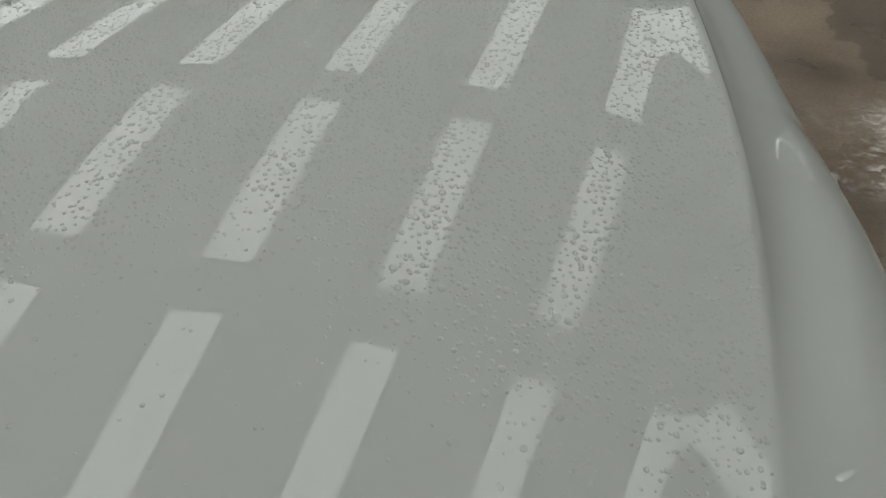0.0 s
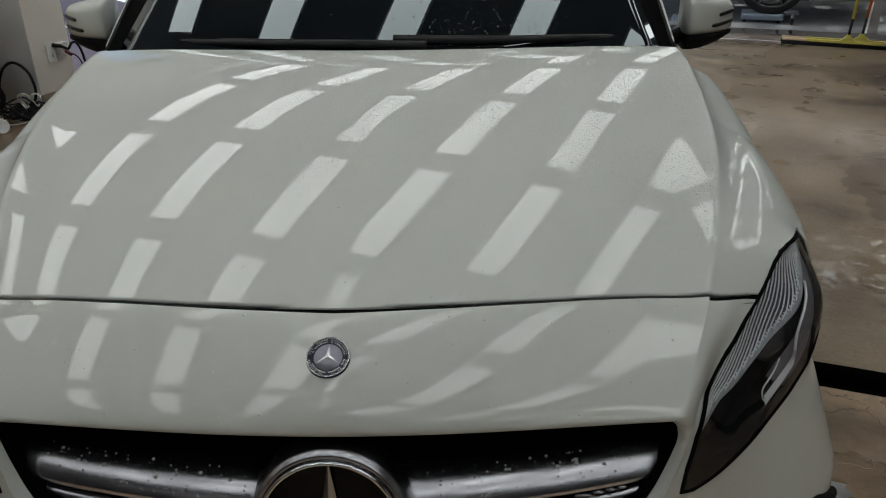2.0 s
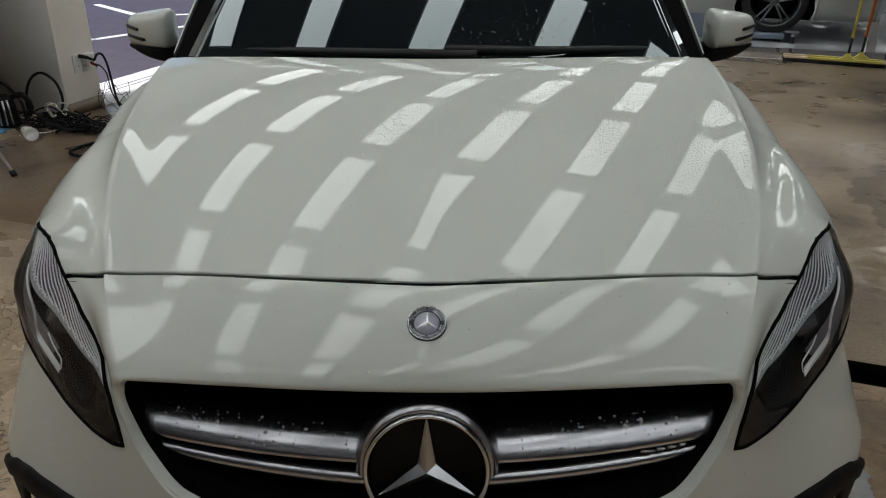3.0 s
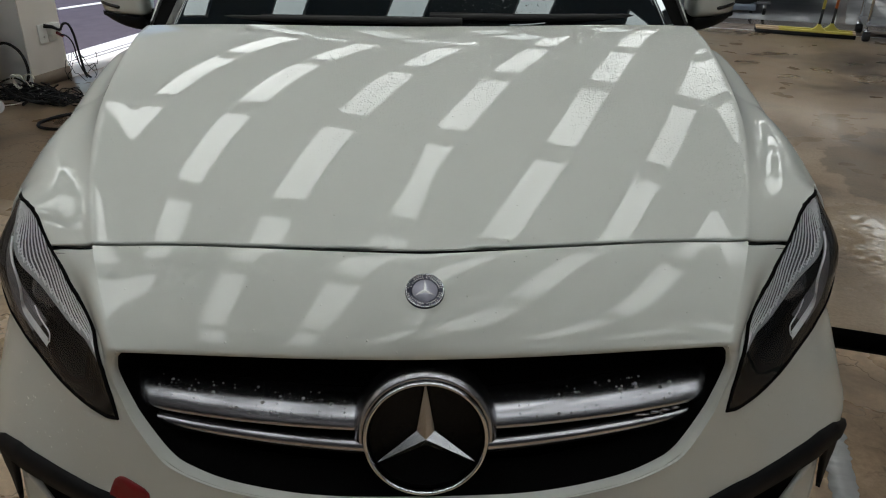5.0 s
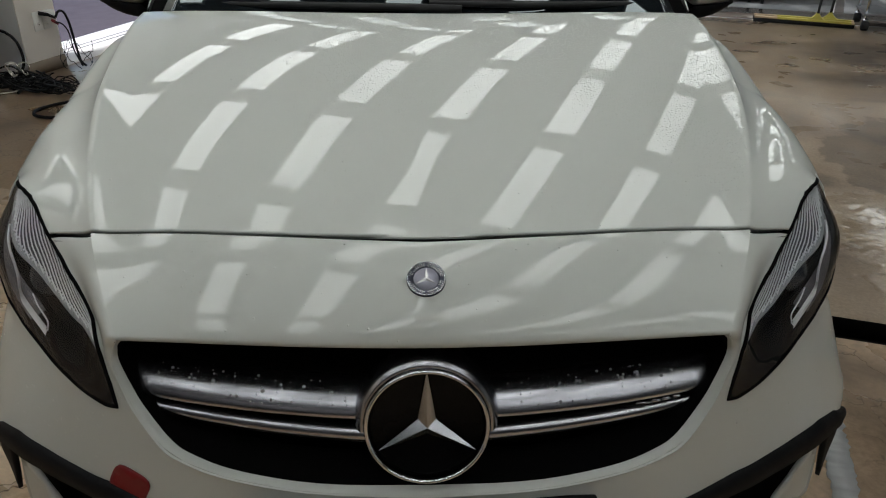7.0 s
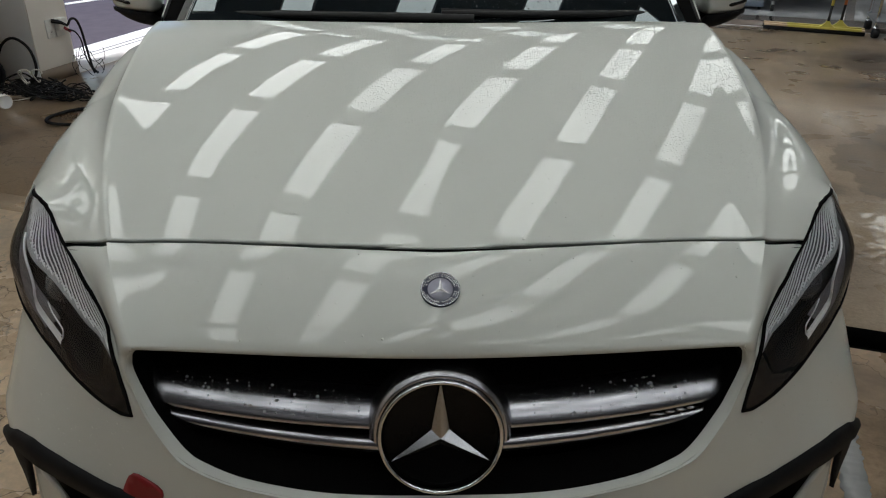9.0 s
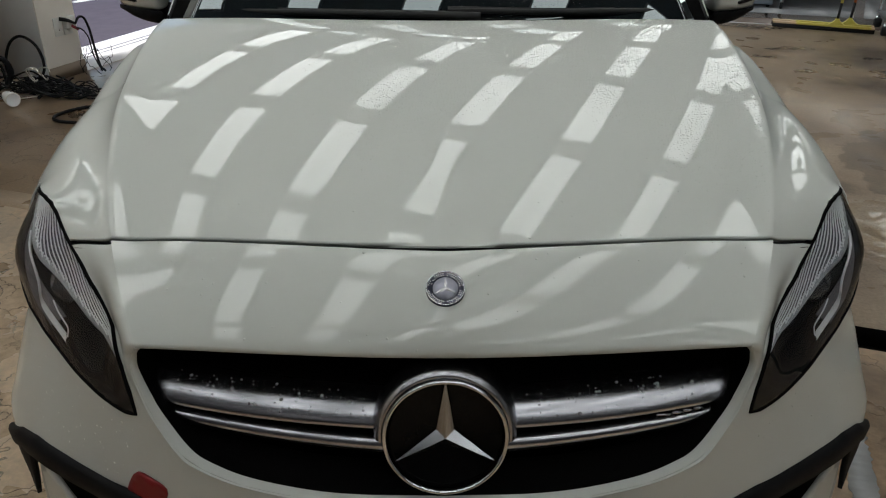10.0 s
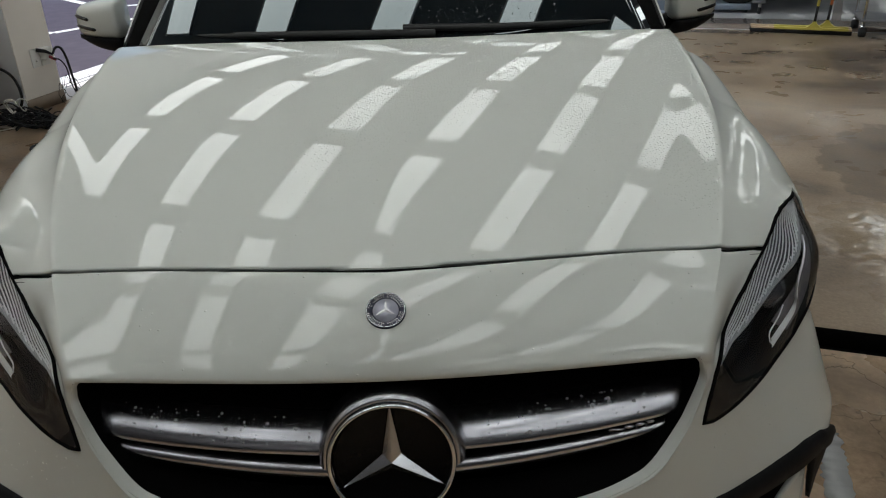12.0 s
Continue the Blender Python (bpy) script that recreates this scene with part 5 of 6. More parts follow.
def to_room(x, y, z=0.0):
    """Room coordinates of a point of the car's own axes."""
    return ROOM.inverted() @ Vector((x, y, z))


# -- wall sockets with plug and cables on the pillar
sock = tagged(empty("wall_socket", ROOM @ Matrix.Translation((-3.798, 3.382, 0.334))), "white double wall socket with a black plug and adapter", "wall socket")
for k in (0, 1):
    bevel_mod(part("plate", box_bm(0.0, -0.075 + 0.08 * k, -0.06, 0.010, -0.003 + 0.08 * k, 0.06), WHITE_PLASTIC, sock, "white socket plate"), 0.003)
    part("outlet", lathe([(0.0, 0.0115), (0.016, 0.0115), (0.018, 0.0135), (0.020, 0.0105)], 20, "x"), WHITE_PLASTIC, sock, "", pose(0, -0.039 + 0.08 * k, -0.02))
    part("earth_pin", lathe([(0.0, 0.0125), (0.004, 0.0125), (0.004, 0.008)], 10, "x"), PLASTIC, sock, "", pose(0, -0.039 + 0.08 * k, -0.02))
bevel_mod(part("adapter", box_bm(0.010, 0.0, -0.015, 0.05, 0.078, 0.060), WHITE_PLASTIC, sock, "white plug adapter"), 0.006)
part("plug", tube([(0.02, -0.035, 0.052), (0.06, 0.0, 0.040), (0.075, 0.045, 0.012)], 0.014, 10, taper=[1, 0.8, 0.5]), CABLE, sock, "black plug")
part("plug", tube([(0.045, 0.035, 0.0), (0.07, 0.07, -0.03)], 0.010, 8), RED, sock, "dark red plug")


def cable(points, radius, mat, label, n=48):
    ob = part("cable", tube(spline(points, n), radius, 8), mat)
    return tagged(ob, label, "cable", "cables by the pillar")


B = lambda v, u, z=0.0: tuple(ROOM @ Vector((v, u, z)))
cable([B(-3.72, 3.425, 0.350), B(-3.71, 3.450, 0.385), B(-3.70, 3.485, 0.375), B(-3.695, 3.510, 0.30), B(-3.69, 3.520, 0.18), B(-3.68, 3.530, 0.05), B(-3.64, 3.53, 0.012)], 0.008, CABLE, "thick black cable drooping from the socket to the floor")
cable([B(-3.73, 3.43, 0.32), B(-3.71, 3.465, 0.30), B(-3.70, 3.495, 0.24), B(-3.70, 3.510, 0.12), B(-3.66, 3.52, 0.01)], 0.005, CABLE, "thin black cable from the socket")
# tall loops
cable([B(-4.02, 3.08, 0.012), B(-4.05, 3.10, 0.13), B(-3.99, 3.11, 0.26), B(-3.87, 3.10, 0.315), B(-3.74, 3.08, 0.26), B(-3.70, 3.06, 0.13), B(-3.77, 3.03, 0.012)], 0.009, CABLE, "stiff black cable standing in a tall loop")
cable([B(-4.30, 2.98, 0.01), B(-4.25, 3.00, 0.20), B(-4.12, 3.00, 0.25), B(-3.97, 2.98, 0.15), B(-3.92, 2.95, 0.012)], 0.009, CABLE, "stiff black cable standing in a low loop")
cable([(-1.92, 3.80, 0.009), (-2.04, 3.69, 0.009), (-2.13, 3.62, 0.009), (-2.19, 3.51, 0.009), (-2.17, 3.42, 0.009), (-2.08, 3.37, 0.009), (-1.93, 3.37, 0.009)], 0.009, CABLE, "black cable loop lying on the floor")
# heap of coiled cables, low and wide
rnd = random.Random(5)
HEAP = to_room(-2.42, 3.98)
for k in range(46):
    v, u = HEAP.x + rnd.gauss(0, 0.15), HEAP.y + rnd.gauss(0, 0.06)
    rx, ry = 0.05 + 0.13 * rnd.random(), 0.03 + 0.05 * rnd.random()
    ph, z0 = rnd.random() * 6.3, 0.006 + 0.0007 * k
    tilt = rnd.uniform(-0.25, 0.25)
    pts = [B(v + rx * math.cos(a + ph), u + ry * math.sin(a + ph), z0 + 0.02 + 0.016 * math.sin(a * 2.3 + k) + tilt * ry * math.sin(a)) for a in np.linspace(0, 2 * math.pi * (0.5 + 0.9 * rnd.random()), 11)]
    pts = [(x, y, max(z, 0.007)) for x, y, z in pts]
    cable(pts, 0.0025 + 0.0030 * rnd.random(), CABLE, "tangled black cable in a heap", 44)
for (dv, du, rr, z0) in ((-0.13, 0.0, 0.042, 0.11), (-0.05, 0.02, 0.035, 0.12), (-0.15, 0.03, 0.035, 0.10)):
    pts = [B(HEAP.x + dv + rr * math.cos(a), HEAP.y + du + 0.3 * rr * math.sin(2 * a), z0 + rr * 1.1 * math.sin(a)) for a in np.linspace(0.3, 5.6, 10)]
    cable(pts, 0.0045, CABLE_W, "white cable twisted on top of the heap", 40)
cable([B(HEAP.x - 0.22, HEAP.y - 0.16, 0.006), B(HEAP.x - 0.10, HEAP.y - 0.17, 0.006), B(HEAP.x, HEAP.y - 0.11, 0.02), B(HEAP.x + 0.08, HEAP.y - 0.04, 0.06)], 0.004, CABLE_W, "white cable trailing from the heap")
for (x0, y0, x1, y1) in ((-2.83, 4.2, -2.30, 4.05), (-2.75, 3.95, -2.25, 3.80), (-2.65, 4.15, -2.20, 3.95), (-2.90, 4.1, -2.4, 3.9)):
    pts = [(x0 + (x1 - x0) * f, y0 + (y1 - y0) * f + 0.05 * math.sin(7 * f + x0 * 9), 0.03 + 0.07 * math.sin(math.pi * f) * (0.6 + 0.4 * math.sin(5 * f))) for f in np.linspace(0, 1, 9)]
    cable(pts, 0.0055, CABLE, "long black cable crossing the heap", 44)
for k in range(6):
    v, u = -3.72 + 0.12 * rnd.random(), 3.45 + 0.2 * rnd.random()
    pts = [B(v + 0.05 * math.sin(3 * a + k), u + 0.06 * math.cos(2 * a + k), 0.01 + 0.20 * a * (0.6 + 0.4 * rnd.random())) for a in np.linspace(0, 1, 8)]
    cable(pts, 0.002, CABLE, "thin wiry black cable")
# power strips in the heap
for (v, u, r) in ((-3.92, 3.00, 20), (-3.70, 3.12, -15)):
    strip = tagged(empty("power_strip", ROOM @ pose(v, u, 0.0, 0, 0, r)), "white power strip half hidden by cables", "power strip")
    bevel_mod(part("body", box_bm(-0.13, -0.025, 0.0, 0.13, 0.025, 0.035), WHITE_PLASTIC, strip), 0.006)
    for q in range(4):
        part("outlet", lathe([(0.0, 0.036), (0.017, 0.036), (0.019, 0.038), (0.020, 0.034)], 16), CABLE_W, strip, "", pose(-0.085 + 0.056 * q, 0, 0))
# blower / kettle shape
jug = tagged(empty("polisher", Matrix.Translation((-2.86, 4.02, 0.0))), "black polishing machine body with silver stripes", "power tool")
part("body", lathe([(0.0, 0.002), (0.085, 0.002), (0.09, 0.02), (0.082, 0.12), (0.068, 0.19), (0.05, 0.205), (0.0, 0.207)], 28), PLASTIC, jug)
for k in range(3):
    a = math.radians(-75 + 22 * k)
    part("stripe", tube([(0.092 * math.cos(a), 0.092 * math.sin(a), 0.03), (0.084 * math.cos(a), 0.084 * math.sin(a), 0.12), (0.071 * math.cos(a), 0.071 * math.sin(a), 0.185)], 0.006, 6), ALU, jug, "silver stripe")
part("handle", tube(spline([(0.06, 0.02, 0.19), (0.13, 0.04, 0.2), (0.16, 0.05, 0.12), (0.12, 0.04, 0.03)], 20), 0.018, 10), PLASTIC, jug)
# white lamp head lying on the floor
cup = tagged(empty("work_lamp", Matrix.Translation((-2.55, 3.72, 0.043)) @ pose(0, 0, 0, 90, 0, 42) @ Matrix.Scale(0.93, 4)), "white round lamp head lying on its side", "lamp")
part("housing", lathe([(0.0, -0.10), (0.028, -0.10), (0.036, -0.06), (0.044, 0.0), (0.046, 0.04), (0.044, 0.046), (0.040, 0.046)], 28), WHITE_PLASTIC, cup)
part("face", lathe([(0.0, 0.040), (0.030, 0.041), (0.041, 0.046)], 28), GREY_WALL, cup, "grey lamp face")
# trestle leg with a dark foot and a blue cloth
leg = tagged(empty("folding_stand", Matrix.Identity(4)), "pale metal folding stand with dark rubber feet", "stand")
part("leg", tube([(-2.312, 3.05, 0.012), (-2.52, 3.15, 0.33), (-2.70, 3.24, 0.62)], 0.011, 10), STAND_WHITE, leg)
part("foot", tube([(-2.306, 3.047, 0.0), (-2.318, 3.053, 0.03)], 0.016, 10), RUBBER, leg)
part("leg", tube([(-2.98, 3.32, 0.012), (-2.82, 3.28, 0.35), (-2.70, 3.24, 0.62)], 0.011, 10), STAND_WHITE, leg)
part("foot", tube([(-2.985, 3.322, 0.0), (-2.975, 3.318, 0.03)], 0.016, 10), RUBBER, leg)
cl = []
for i in range(14):
    cl.append([(-3.06 + 0.02 * i + 0.01 * math.sin(j * 1.3), 3.86 + 0.018 * j, max(0.004, 0.05 * math.sin(math.pi * i / 13) * math.sin(math.pi * j / 11) * (1.2 + 0.5 * math.sin(i * 1.7 + j)))) for j in range(12)])
tagged(solid_mod(part("cloth", grid_mesh(cl), BLUE_CLOTH), 0.004, 1.0), "crumpled blue microfibre cloth on the floor", "cloth")
# dark door with casing on the cream wall
door = tagged(empty("door_1", ROOM.copy()), "dark open doorway with brown wooden casing", "door", kind="structure")
part("casing", box_bm(-4.37, 2.30, 0.0, -4.335, 2.38, 2.1), BROWN, door)
part("casing", box_bm(-4.37, 2.64, 0.0, -4.335, 2.72, 2.1), BROWN, door)
part("leaf", box_bm(-4.52, 2.38, 0.0, -4.48, 2.64, 2.1), DEEP_BLACK, door, "dark door leaf")
part("overpanel", box_bm(-4.55, 2.30, 2.1, -4.35, 2.72, CEIL + 0.03), CREAM, door)


# -- floor squeegees with long handles
def squeegee(x0, y0, x1, y1, pole_mat, pole_name, hx, hy, lean, zoff):
    a, b = Vector((x0, y0, 0)), Vector((x1, y1, 0))
    d = (b - a).normalized()
    yaw = math.degrees(math.atan2(d.y, d.x))
    L = (b - a).length
    t = tagged(empty("floor_squeegee", Matrix.Translation(a) @ pose(0, 0, zoff, 0, 0, yaw)), "wide floor squeegee with a %s handle" % pole_name, "squeegee", "squeegees")
    part("rubber", box_bm(0, -0.008, 0.0, L, 0.004, 0.036), RUBBER, t, "black rubber lip")
    bevel_mod(part("board", box_bm(0.004, -0.018, 0.034, L - 0.004, 0.034, 0.050), PALE_WOOD, t, "pale backing board"), 0.003)
    bevel_mod(part("channel", box_bm(L * 0.24, -0.022, 0.036, L - 0.03, 0.006, 0.056), YELLOW, t, "yellow channel"), 0.003)
    h = (Vector((hx, hy, 0)) - a).dot(d)
    br = []
    for k in range(9):
        f = k / 8
        w = 0.060 * (1 - f) ** 1.8 + 0.013
        br.append([(h - w, -0.02, 0.050 + 0.06 * f), (h - w, 0.03, 0.050 + 0.06 * f), (h + w, 0.03, 0.050 + 0.06 * f), (h + w, -0.02, 0.050 + 0.06 * f)])
    part("bracket", grid_mesh(br, wrap=True, smooth=False), YELLOW, t, "yellow socket bracket")
    part("socket", tube([(h, 0.005, 0.10), (h + lean * 0.16, 0.02, 0.25)], 0.011, 10), RUBBER, t)
    part("handle", tube([(h + lean * 0.14, 0.018, 0.235), (h + lean * 1.3, 0.14, 1.45)], 0.0125, 10), pole_mat, t, "long %s handle" % pole_name)


squeegee(3.045, 6.245, 3.80, 5.90, YELLOW, "yellow", 3.52, 6.03, 0.045, 0.0)
squeegee(3.075, 6.335, 3.84, 5.985, ORANGE, "orange", 3.655, 6.07, 0.05, 0.0)
# -- trolley with castors
cart = tagged(empty("trolley", ROOM @ Matrix.Translation(to_room(3.86, 5.86))), "steel trolley on black castors", "trolley")
for dv in (0, 0.5):
    for du in (0, 0.4):
        part("post", tube([(dv, du, 0.09), (dv, du, 0.85)], 0.013, 10), CHROME, cart)
        part("fork", box_bm(dv - 0.018, du - 0.012, 0.035, dv + 0.018, du + 0.012, 0.095), CHROME, cart)
        part("castor", lathe([(0.0, -0.028), (0.034, -0.028), (0.040, -0.02), (0.040, 0.02), (0.034, 0.028), (0, 0.028)], 20, "x"), RUBBER, cart, "black castor wheel", pose(dv, du - 0.03, 0.040))
for z in (0.12, 0.48, 0.83):
    bevel_mod(part("shelf", box_bm(-0.02, -0.02, z, 0.52, 0.42, z + 0.02), STEEL, cart, "grey steel shelf"), 0.004)

# -- second car in the far bay: its flank faces the near bay
def far_car():
    base = ROOM @ Matrix.Translation(to_room(3.28, 7.22))
    t = tagged(empty("parked_car", base), "silver car parked on wheel dollies in the far bay", "car")
    pts = []
    for v in np.concatenate([np.linspace(-3.4, -0.40, 16), np.linspace(-0.39, 0.39, 24), np.linspace(0.40, 0.95, 8)]):
        zl = 0.24
        if abs(v) < 0.385:
            zl = max(zl, 0.40 + math.sqrt(0.385 ** 2 - v * v))
        bow = 0.10 * max(0, v - 0.35) ** 1.3 + 0.05 * max(0, -2.4 - v)
        prof = spline([(0.06, 1.05), (0.0, 0.90), (-0.03, 0.70), (-0.03, 0.50), (0.0, 0.32), (0.05, 0.22)], 20)
        zz = np.linspace(1.05, zl, 14)
        pts.append([(v, float(np.interp(-z, -prof[:, 1], prof[:, 0])) + bow * 2.0, z) for z in zz])
    solid_mod(part("flank", facing(grid_mesh(pts), (-1, 1.0, 0.6)), SILVER_CAR, t, "silver body side"), 0.02, 1.0)
    nose = [[(0.95 + 0.10 * math.sin(math.pi * k / 9), 0.06 + 1.65 * q, 0.24 + 0.60 * k / 9) for q in np.linspace(0, 1, 12)] for k in range(10)]
    part("front_end", facing(grid_mesh(nose), (0, 0.8, 0.5)), SILVER_CAR, t, "silver front end")
    top = [[(v, 0.02 + 1.68 * q, 1.02 + h * math.sin(math.pi * q) ** 0.4) for q in np.linspace(0, 1, 10)] for v, h in ((0.98, -0.15), (0.3, 0.0), (-0.2, 0.05), (-0.9, 0.42), (-2.2, 0.45), (-3.2, 0.20), (-3.4, 0.0))]
    part("upper_body", facing(grid_mesh(top), (-1, 0.8, 0.5)), SILVER_CAR, t)
    lin = [[(0.385 * math.cos(a), 0.02 + 0.25 * q, 0.40 + 0.385 * math.sin(a)) for q in (0, 1)] for a in np.linspace(0, math.pi, 20)]
    part("arch_liner", grid_mesh(lin), DEEP_BLACK, t, "black wheel arch liner")
    part("arch_back", box_bm(-0.40, 0.27, 0.2, 0.40, 0.29, 0.8), DEEP_BLACK, t)
    part("sill", box_bm(-3.3, 0.10, 0.20, -0.42, 0.18, 0.30), PLASTIC, t)
    arc = [(0.39 * math.cos(a), -0.025, 0.40 + 0.39 * math.sin(a)) for a in np.linspace(-0.45, math.pi + 0.3, 30)]
    part("arch_trim", tube(arc, 0.012, 6), SILVER_CAR, t)
    for v in (0.0, -2.65):
        wheel(t, v, 0.12, 0.40, 0.315, 0.245, 0.22, 5, RIM_GREY, Matrix.Translation((v, 0.12, 0.40)) @ pose(0, 0, 0, 0, 0, 90))
    return t


far_car()
for v in (0.0, -2.65):
    d = tagged(empty("wheel_dolly", ROOM @ Matrix.Translation(to_room(3.28, 7.22)) @ Matrix.Translation((v, 0, 0))), "blue-grey steel wheel dolly under a tyre", "dolly", "wheel dollies")
    bevel_mod(part("tray", box_bm(-0.26, -0.02, 0.035, 0.14, 0.30, 0.095), BLUE_GREY, d), 0.012)
    bevel_mod(part("tray_end", box_bm(0.14, -0.04, 0.105, 0.27, 0.06, 0.130), STEEL, d), 0.005)
    part("leg", tube([(0.22, 0.0, 0.03), (0.22, 0.0, 0.115)], 0.018, 8), ALU, d)
    for dv in (-0.22, 0.10, 0.22):
        part("castor", lathe([(0.0, -0.014), (0.030, -0.014), (0.033, -0.008), (0.033, 0.008), (0.030, 0.014), (0, 0.014)], 16, "x"), RUBBER, d, "", pose(dv, -0.01 if dv > 0.2 else 0.06, 0.033))
# lift column behind the mirror
post = tagged(empty("lift_column", ROOM @ Matrix.Translation(to_room(2.62, 7.55))), "blue-grey steel lift column", "lift column")
bevel_mod(part("column", box_bm(-0.09, -0.09, 0.012, 0.09, 0.09, 2.6), BLUE_GREY, post), 0.01)
part("base_plate", box_bm(-0.20, -0.20, 0.0, 0.20, 0.20, 0.012), BLUE_GREY, post)
for v in (-0.16, 0.16):
    for u in (-0.16, 0.16):
        part("bolt", lathe([(0.0, 0.028), (0.012, 0.028), (0.014, 0.012)], 8), STEEL, post, "", pose(v, u, 0))
# white cabinet beyond the column
cab = tagged(empty("storage_cabinet", ROOM @ Matrix.Translation(to_room(2.35, 9.3))), "white storage cabinet against the far bay", "cabinet")
bevel_mod(part("body", box_bm(-0.5, 0, 0.06, 0.5, 0.45, 1.8), WHITE_PLASTIC, cab), 0.006)
part("plinth", box_bm(-0.48, 0.03, 0.0, 0.48, 0.43, 0.06), PLASTIC, cab)
for k in (0, 1):
    dr = bevel_mod(part("door", box_bm(-0.49 + 0.495 * k, -0.018, 0.08, -0.005 + 0.495 * k, -0.002, 1.78), WHITE_PLASTIC, cab), 0.003)
    part("handle", box_bm(-0.05 + 0.08 * k, -0.04, 0.85, -0.03 + 0.08 * k, -0.018, 1.05), STEEL, dr)
# brown band between the squeegees and the joint
slab("floor_joint_near", -3.80, 6.965, 0.0, 9.0, 6.985, 0.003, LINE, label="pale worn joint line across the floor", category="joint")
slab("floor_band", -3.80, 6.985, 0.0, 9.0, FAR - 0.01, 0.003, BAND_BROWN, label="reddish brown worn band along the joint", category="floor marking")
for w0, w1, mt_, lab in ((0.0, 0.085, BAND_BROWN, "reddish brown strip running across the grey floor"), (-0.022, 0.0, LINE, "pale line beside the brown strip")):
    bm = bmesh.new()
    ends = [(1.605, FAR + 0.02), (2.42, 13.0)]
    low4 = [bm.verts.new((x + w, y, 0.0)) for (x, y), w in ((ends[0], w0), (ends[0], w1), (ends[1], w1), (ends[1], w0))]
    top4 = [bm.verts.new((q.co.x, q.co.y, 0.003)) for q in low4]
    bm.faces.new(top4)
    for k in range(4):
        bm.faces.new((low4[k], low4[(k + 1) % 4], top4[(k + 1) % 4], top4[k]))
    bmesh.ops.recalc_face_normals(bm, faces=bm.faces)
    tagged(part("floor_strip_far", bm_mesh(bm, smooth=False), mt_, None, "", ROOM.copy()), lab, "floor marking", kind="structure")
# parking lines outside
for (a, b, w) in (((-3.84, 7.69), (-2.9, 8.95), 0.10), ((-5.06, 10.67), (-3.6, 9.05), 0.10), ((-3.84, 7.69), (-6.8, 7.9), 0.10), ((-4.01, 9.48), (-2.6, 9.9), 0.10)):
    p, q = to_room(*a), to_room(*b)
    d = (q - p).normalized()
    n = Vector((-d.y, d.x, 0)) * w / 2
    bm = bmesh.new()
    lo = [bm.verts.new((*(r.xy), -0.05)) for r in (p - n, q - n, q + n, p + n)]
    hi = [bm.verts.new((*(r.xy), -0.046)) for r in (p - n, q - n, q + n, p + n)]
    bm.faces.new(hi)
    for k in range(4):
        bm.faces.new((lo[k], lo[(k + 1) % 4], hi[(k + 1) % 4], hi[k]))
    bmesh.ops.recalc_face_normals(bm, faces=bm.faces)
    tagged(part("road_line", bm_mesh(bm, smooth=False), LINE, None, "", ROOM.copy()), "white parking line on the asphalt", "road marking", kind="structure")

# ---- water beads ----
def beads(name, centres, normals, radii, mat, label, height=0.5):
    """Low domes of water set on a surface, all in one mesh."""
    c, n, r = np.asarray(centres, float), np.asarray(normals, float), np.asarray(radii, float)
    k = 8
    a = np.linspace(0, 2 * math.pi, k, endpoint=False)
    t1 = np.cross(n, np.array([0.3, 0.9, 0.1]))
    t1 /= np.linalg.norm(t1, axis=1)[:, None]
    t2 = np.cross(n, t1)
    rng = np.random.RandomState(3)
    ox = 1 + rng.uniform(-0.12, 0.12, (len(c), k))
    rings = []
    for rr, hh in ((1.0, -0.04), (0.86, 0.42), (0.52, 0.84)):
        rad = (r[:, None] * rr * ox)
        rings.append(c[:, None] + t1[:, None] * (rad * np.cos(a))[..., None] + t2[:, None] * (rad * np.sin(a))[..., None] + n[:, None] * (r * hh * height)[:, None, None])
    top = (c + n * (r * height)[:, None])[:, None]
    verts = np.concatenate(rings + [top], 1)
    m = 3 * k + 1
    base = []
    for q in range(2):
        for i in range(k):
            j = (i + 1) % k
            base.append((q * k + i, q * k + j, (q + 1) * k + j, (q + 1) * k + i))
    tri = [(2 * k + i, 2 * k + (i + 1) % k, 3 * k) for i in range(k)]
    me = bpy.data.meshes.new(name)
    nq, nt, N = len(base), len(tri), len(c)
    off = (np.arange(N) * m)[:, None]
    idx = np.concatenate([(off + np.array(base).ravel()[None]), (off + np.array(tri).ravel()[None])], 1).ravel()
    per = np.concatenate([np.full(nq, 4), np.full(nt, 3)])
    tot = np.tile(per, N)
    start = np.concatenate([[0], np.cumsum(tot)[:-1]])
    me.vertices.add(N * m)
    me.vertices.foreach_set("co", verts.reshape(-1))
    me.loops.add(len(idx))
    me.loops.foreach_set("vertex_index", idx.astype(np.int32))
    me.polygons.add(len(tot))
    me.polygons.foreach_set("loop_start", start.astype(np.int32))
    me.update(calc_edges=True)
    me.validate()
    me.shade_smooth()
    ob = part(name, me, mat)
    return tagged(ob, label, "water drops", kind="stuff")


def ramp01(x, a, b):
    f = np.clip((x - a) / (b - a), 0, 1)
    return f * f * (3 - 2 * f)


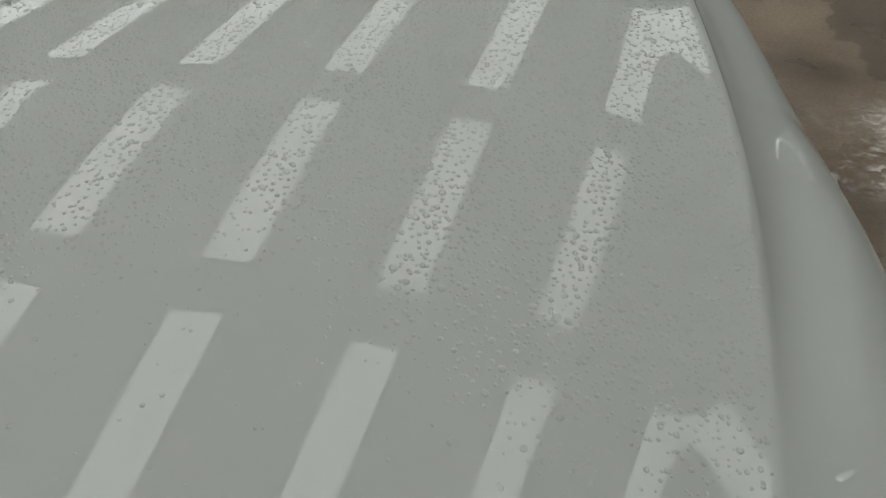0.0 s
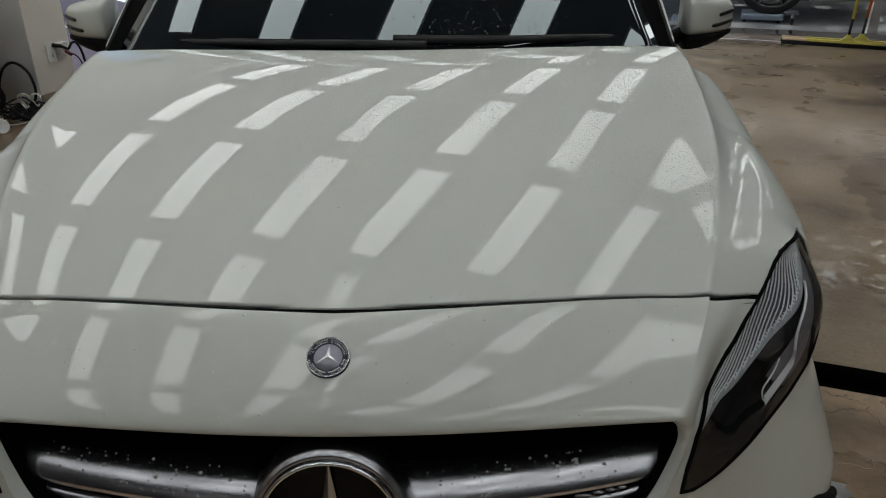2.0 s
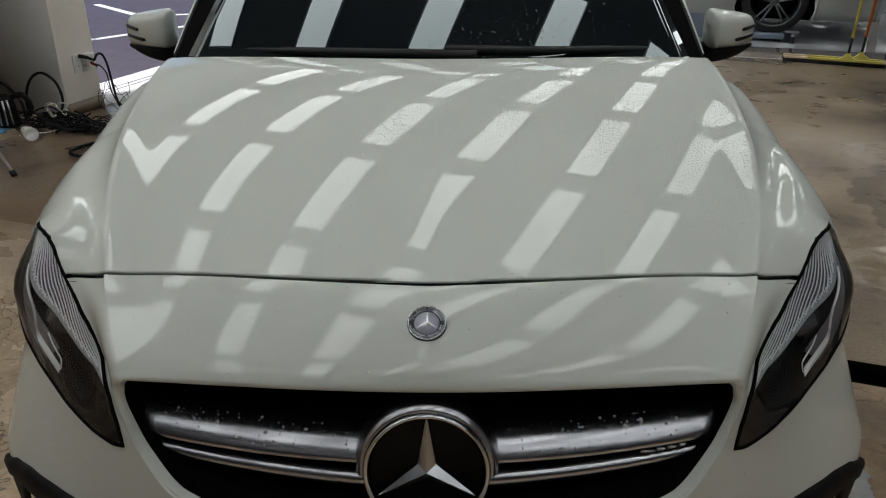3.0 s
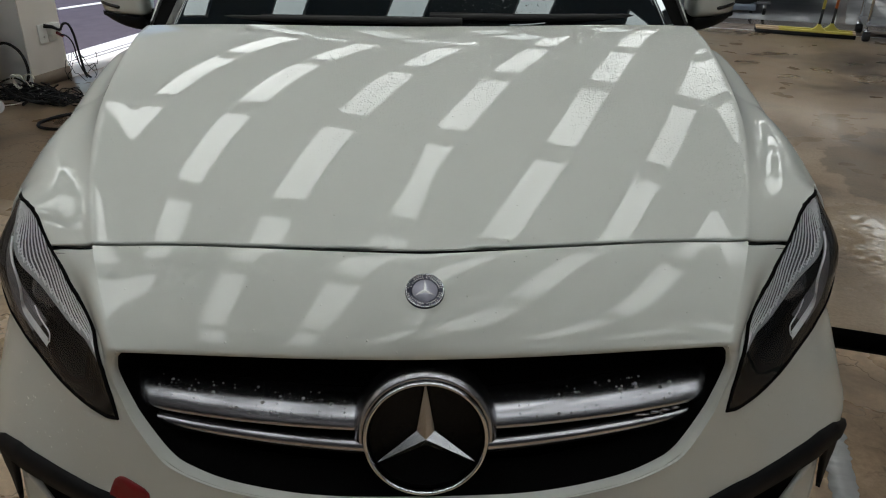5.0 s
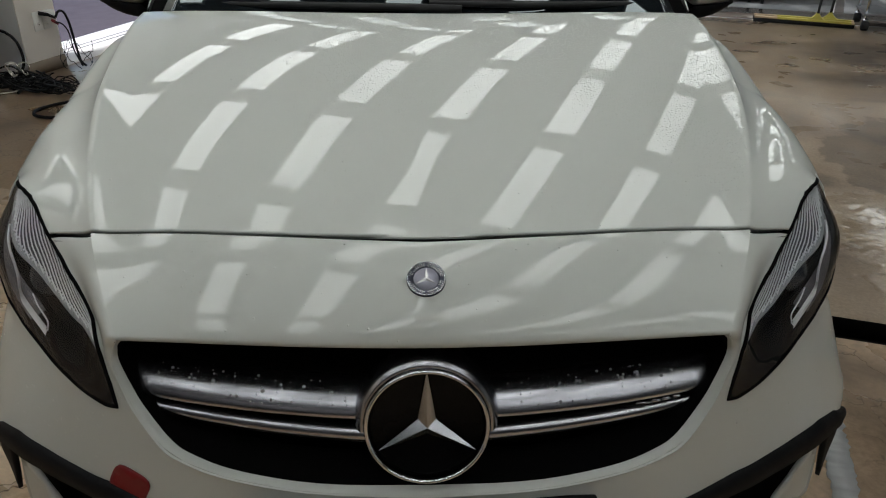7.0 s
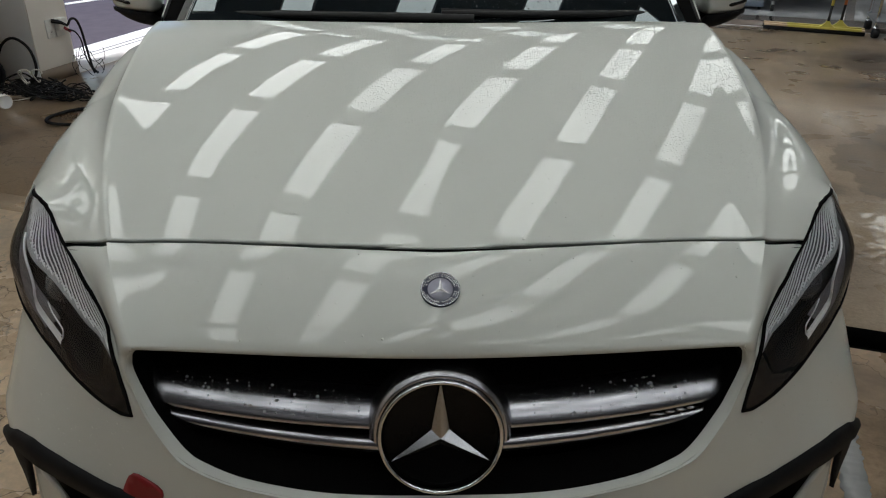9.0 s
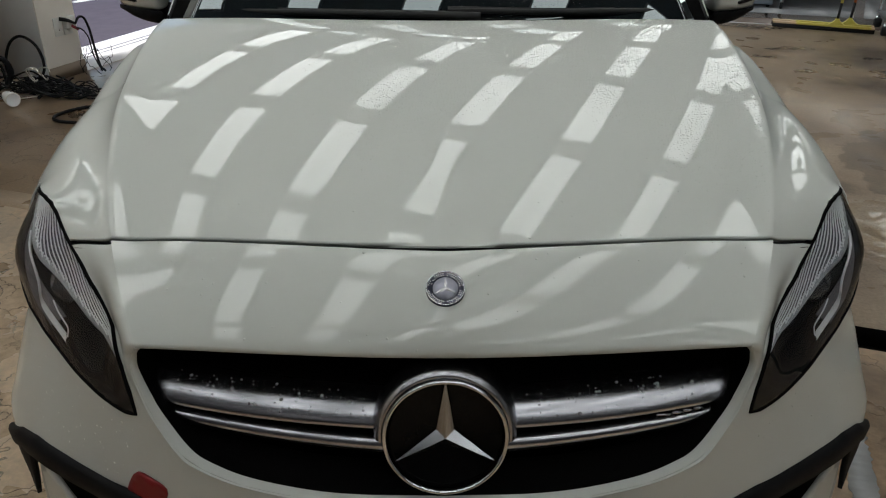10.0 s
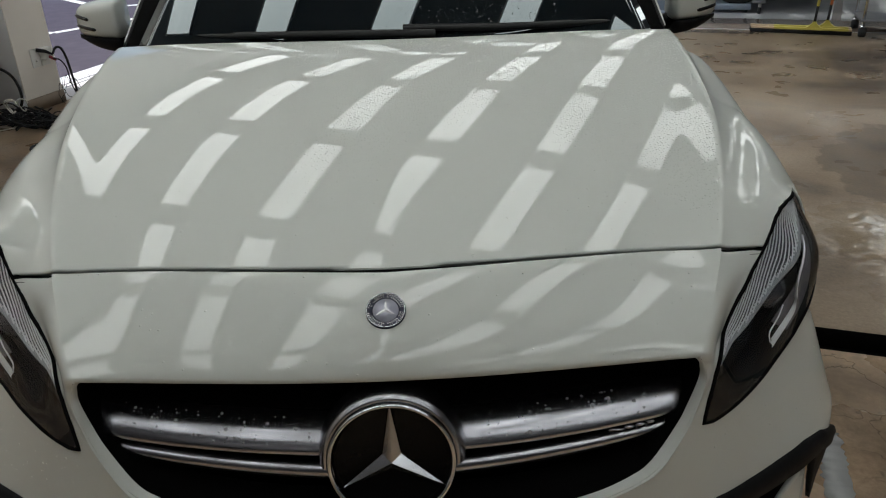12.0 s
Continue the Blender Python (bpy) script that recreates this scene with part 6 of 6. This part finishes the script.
WATER_PAINT = material("water_on_paint", (0.572, 0.586, 0.552), rough=0.6, spec=0.0, coat=0.5, coat_rough=0.02, noise_scale=20, vary=0.02)
WATER_DARK = material("water_on_glass", (0.03, 0.035, 0.036), rough=0.05, spec=0.6, coat=1.0, coat_rough=0.0, noise_scale=20, vary=0.1)
rng = np.random.RandomState(12)
CELL = 0.0060
gx, gy = np.meshgrid(np.arange(-0.70, 0.70, CELL), np.arange(0.20, 1.20, CELL))
gx = (gx + rng.uniform(-0.45, 0.45, gx.shape) * CELL).ravel()
gy = (gy + rng.uniform(-0.45, 0.45, gy.shape) * CELL).ravel()
ok = (gy > seam_y(gx) + 0.012) & (gy < rear_y(gx) - 0.012) & (np.abs(gx) < smooth_table(CREASE, gy) - 0.004)
gx, gy = gx[ok], gy[ok]
wet = ramp01(gx + 0.25 * (gy - 0.6), -0.30, -0.05) * ramp01(gy - 0.12 * np.sin(gx * 9), 0.42, 0.62)
patchy = 0.5 + 0.5 * np.sin(gx * 23 + 3 * np.sin(gy * 17)) * np.sin(gy * 29 + 2 * np.sin(gx * 13))
dens = 0.97 * wet * (0.72 + 0.28 * patchy) + 0.07 * ramp01(gx, -0.2, 0.2) * ramp01(gy, 0.25, 0.5) * patchy + 0.012
keep = rng.uniform(0, 1, gx.shape) < dens
gx, gy, wk = gx[keep], gy[keep], wet[keep]
gr_ = np.clip(rng.lognormal(math.log(0.00165), 0.28, gx.shape), 0.0009, 0.0040) * (0.85 + 0.25 * wk)
gz = hood_z(gx, gy)
hx = (hood_z(gx + 0.002, gy) - hood_z(gx - 0.002, gy)) / 0.004
hy = (hood_z(gx, gy + 0.002) - hood_z(gx, gy - 0.002)) / 0.004
nn = np.stack([-hx, -hy, np.ones_like(hx)], 1)
nn /= np.linalg.norm(nn, axis=1)[:, None]
beads("water_beads", np.stack([gx, gy, gz], 1), nn, gr_, WATER_PAINT, "beads of water all over the rear of the bonnet", 0.26)
# windscreen foot
cs, ns, rs = [], [], []
for _ in range(900):
    s, t = rng.uniform(-0.25, 0.85), abs(rng.normal(0, 0.16)) + 0.02
    if t > 0.6 or rng.uniform() > math.exp(-((s - 0.32) / 0.30) ** 2):
        continue
    p = screen_pt(s, t)
    n = np.cross(screen_pt(s + 0.01, t) - p, screen_pt(s, t + 0.01) - p)
    n /= np.linalg.norm(n)
    cs.append(p)
    ns.append(n if n[2] > 0 else -n)
    rs.append(min(0.006, 0.0013 * math.exp(rng.normal(0, 0.35))))
beads("water_beads", cs, ns, rs, WATER_DARK, "beads of water at the foot of the windscreen", 0.35)
# grille louvres
cs, ns, rs = [], [], []
for _ in range(150):
    x = rng.uniform(0.11, 0.425) * rng.choice([-1, 1])
    f = (abs(x) - 0.09) / 0.384
    y0 = 0.080 + 0.32 * x * x
    d, h = FACE[rng.randint(3, 11)]
    a = math.radians(20 + 50 * h)
    zt, zb = LV[0] + (LV[2] - LV[0]) * f, LV[1] + (LV[3] - LV[1]) * f
    cs.append((x, y0 + 0.030 - d * (zt - zb), zt - h * (zt - zb)))
    n = np.array([0, -math.sin(a), math.cos(a)])
    ns.append(n)
    rs.append(0.0014 * math.exp(rng.normal(0, 0.4)))
beads("water_beads", cs, ns, rs, material("water_on_metal", (0.30, 0.30, 0.31), rough=0.1, coat=1.0, noise_scale=30, vary=0.1), "beads of water on the grille louvres", 0.6)
# nose panel and bumper: a few
cs, ns, rs = [], [], []
for _ in range(70):
    i, j = rng.randint(2, NR), rng.randint(1, NS - 3)
    s = rng.choice([-1, 1])
    p = nose_half[i, j].copy()
    n = np.cross(nose_half[i + 1, j] - nose_half[i - 1, j], nose_half[i, j + 1] - nose_half[i, j - 1])
    n /= np.linalg.norm(n)
    n = n if n[2] > 0 else -n
    cs.append(p * np.array([s, 1, 1]))
    ns.append(n * np.array([s, 1, 1]))
    rs.append(0.0012 * math.exp(rng.normal(0, 0.3)))
for _ in range(160):
    u, z = rng.uniform(0.50, 0.90), rng.uniform(0.45, 0.58)
    s = rng.choice([-1, 1])
    p = skin(u, z)
    n = np.cross(skin(u + 0.004, z) - p, skin(u, z + 0.004) - p)
    n /= np.linalg.norm(n)
    n = n if n[1] < 0 else -n
    cs.append(p * np.array([s, 1, 1]))
    ns.append(n * np.array([s, 1, 1]))
    rs.append(0.0011 * math.exp(rng.normal(0, 0.3)))
beads("water_beads", cs, ns, rs, WATER_PAINT, "scattered drops of water on nose and bumper", 0.45)
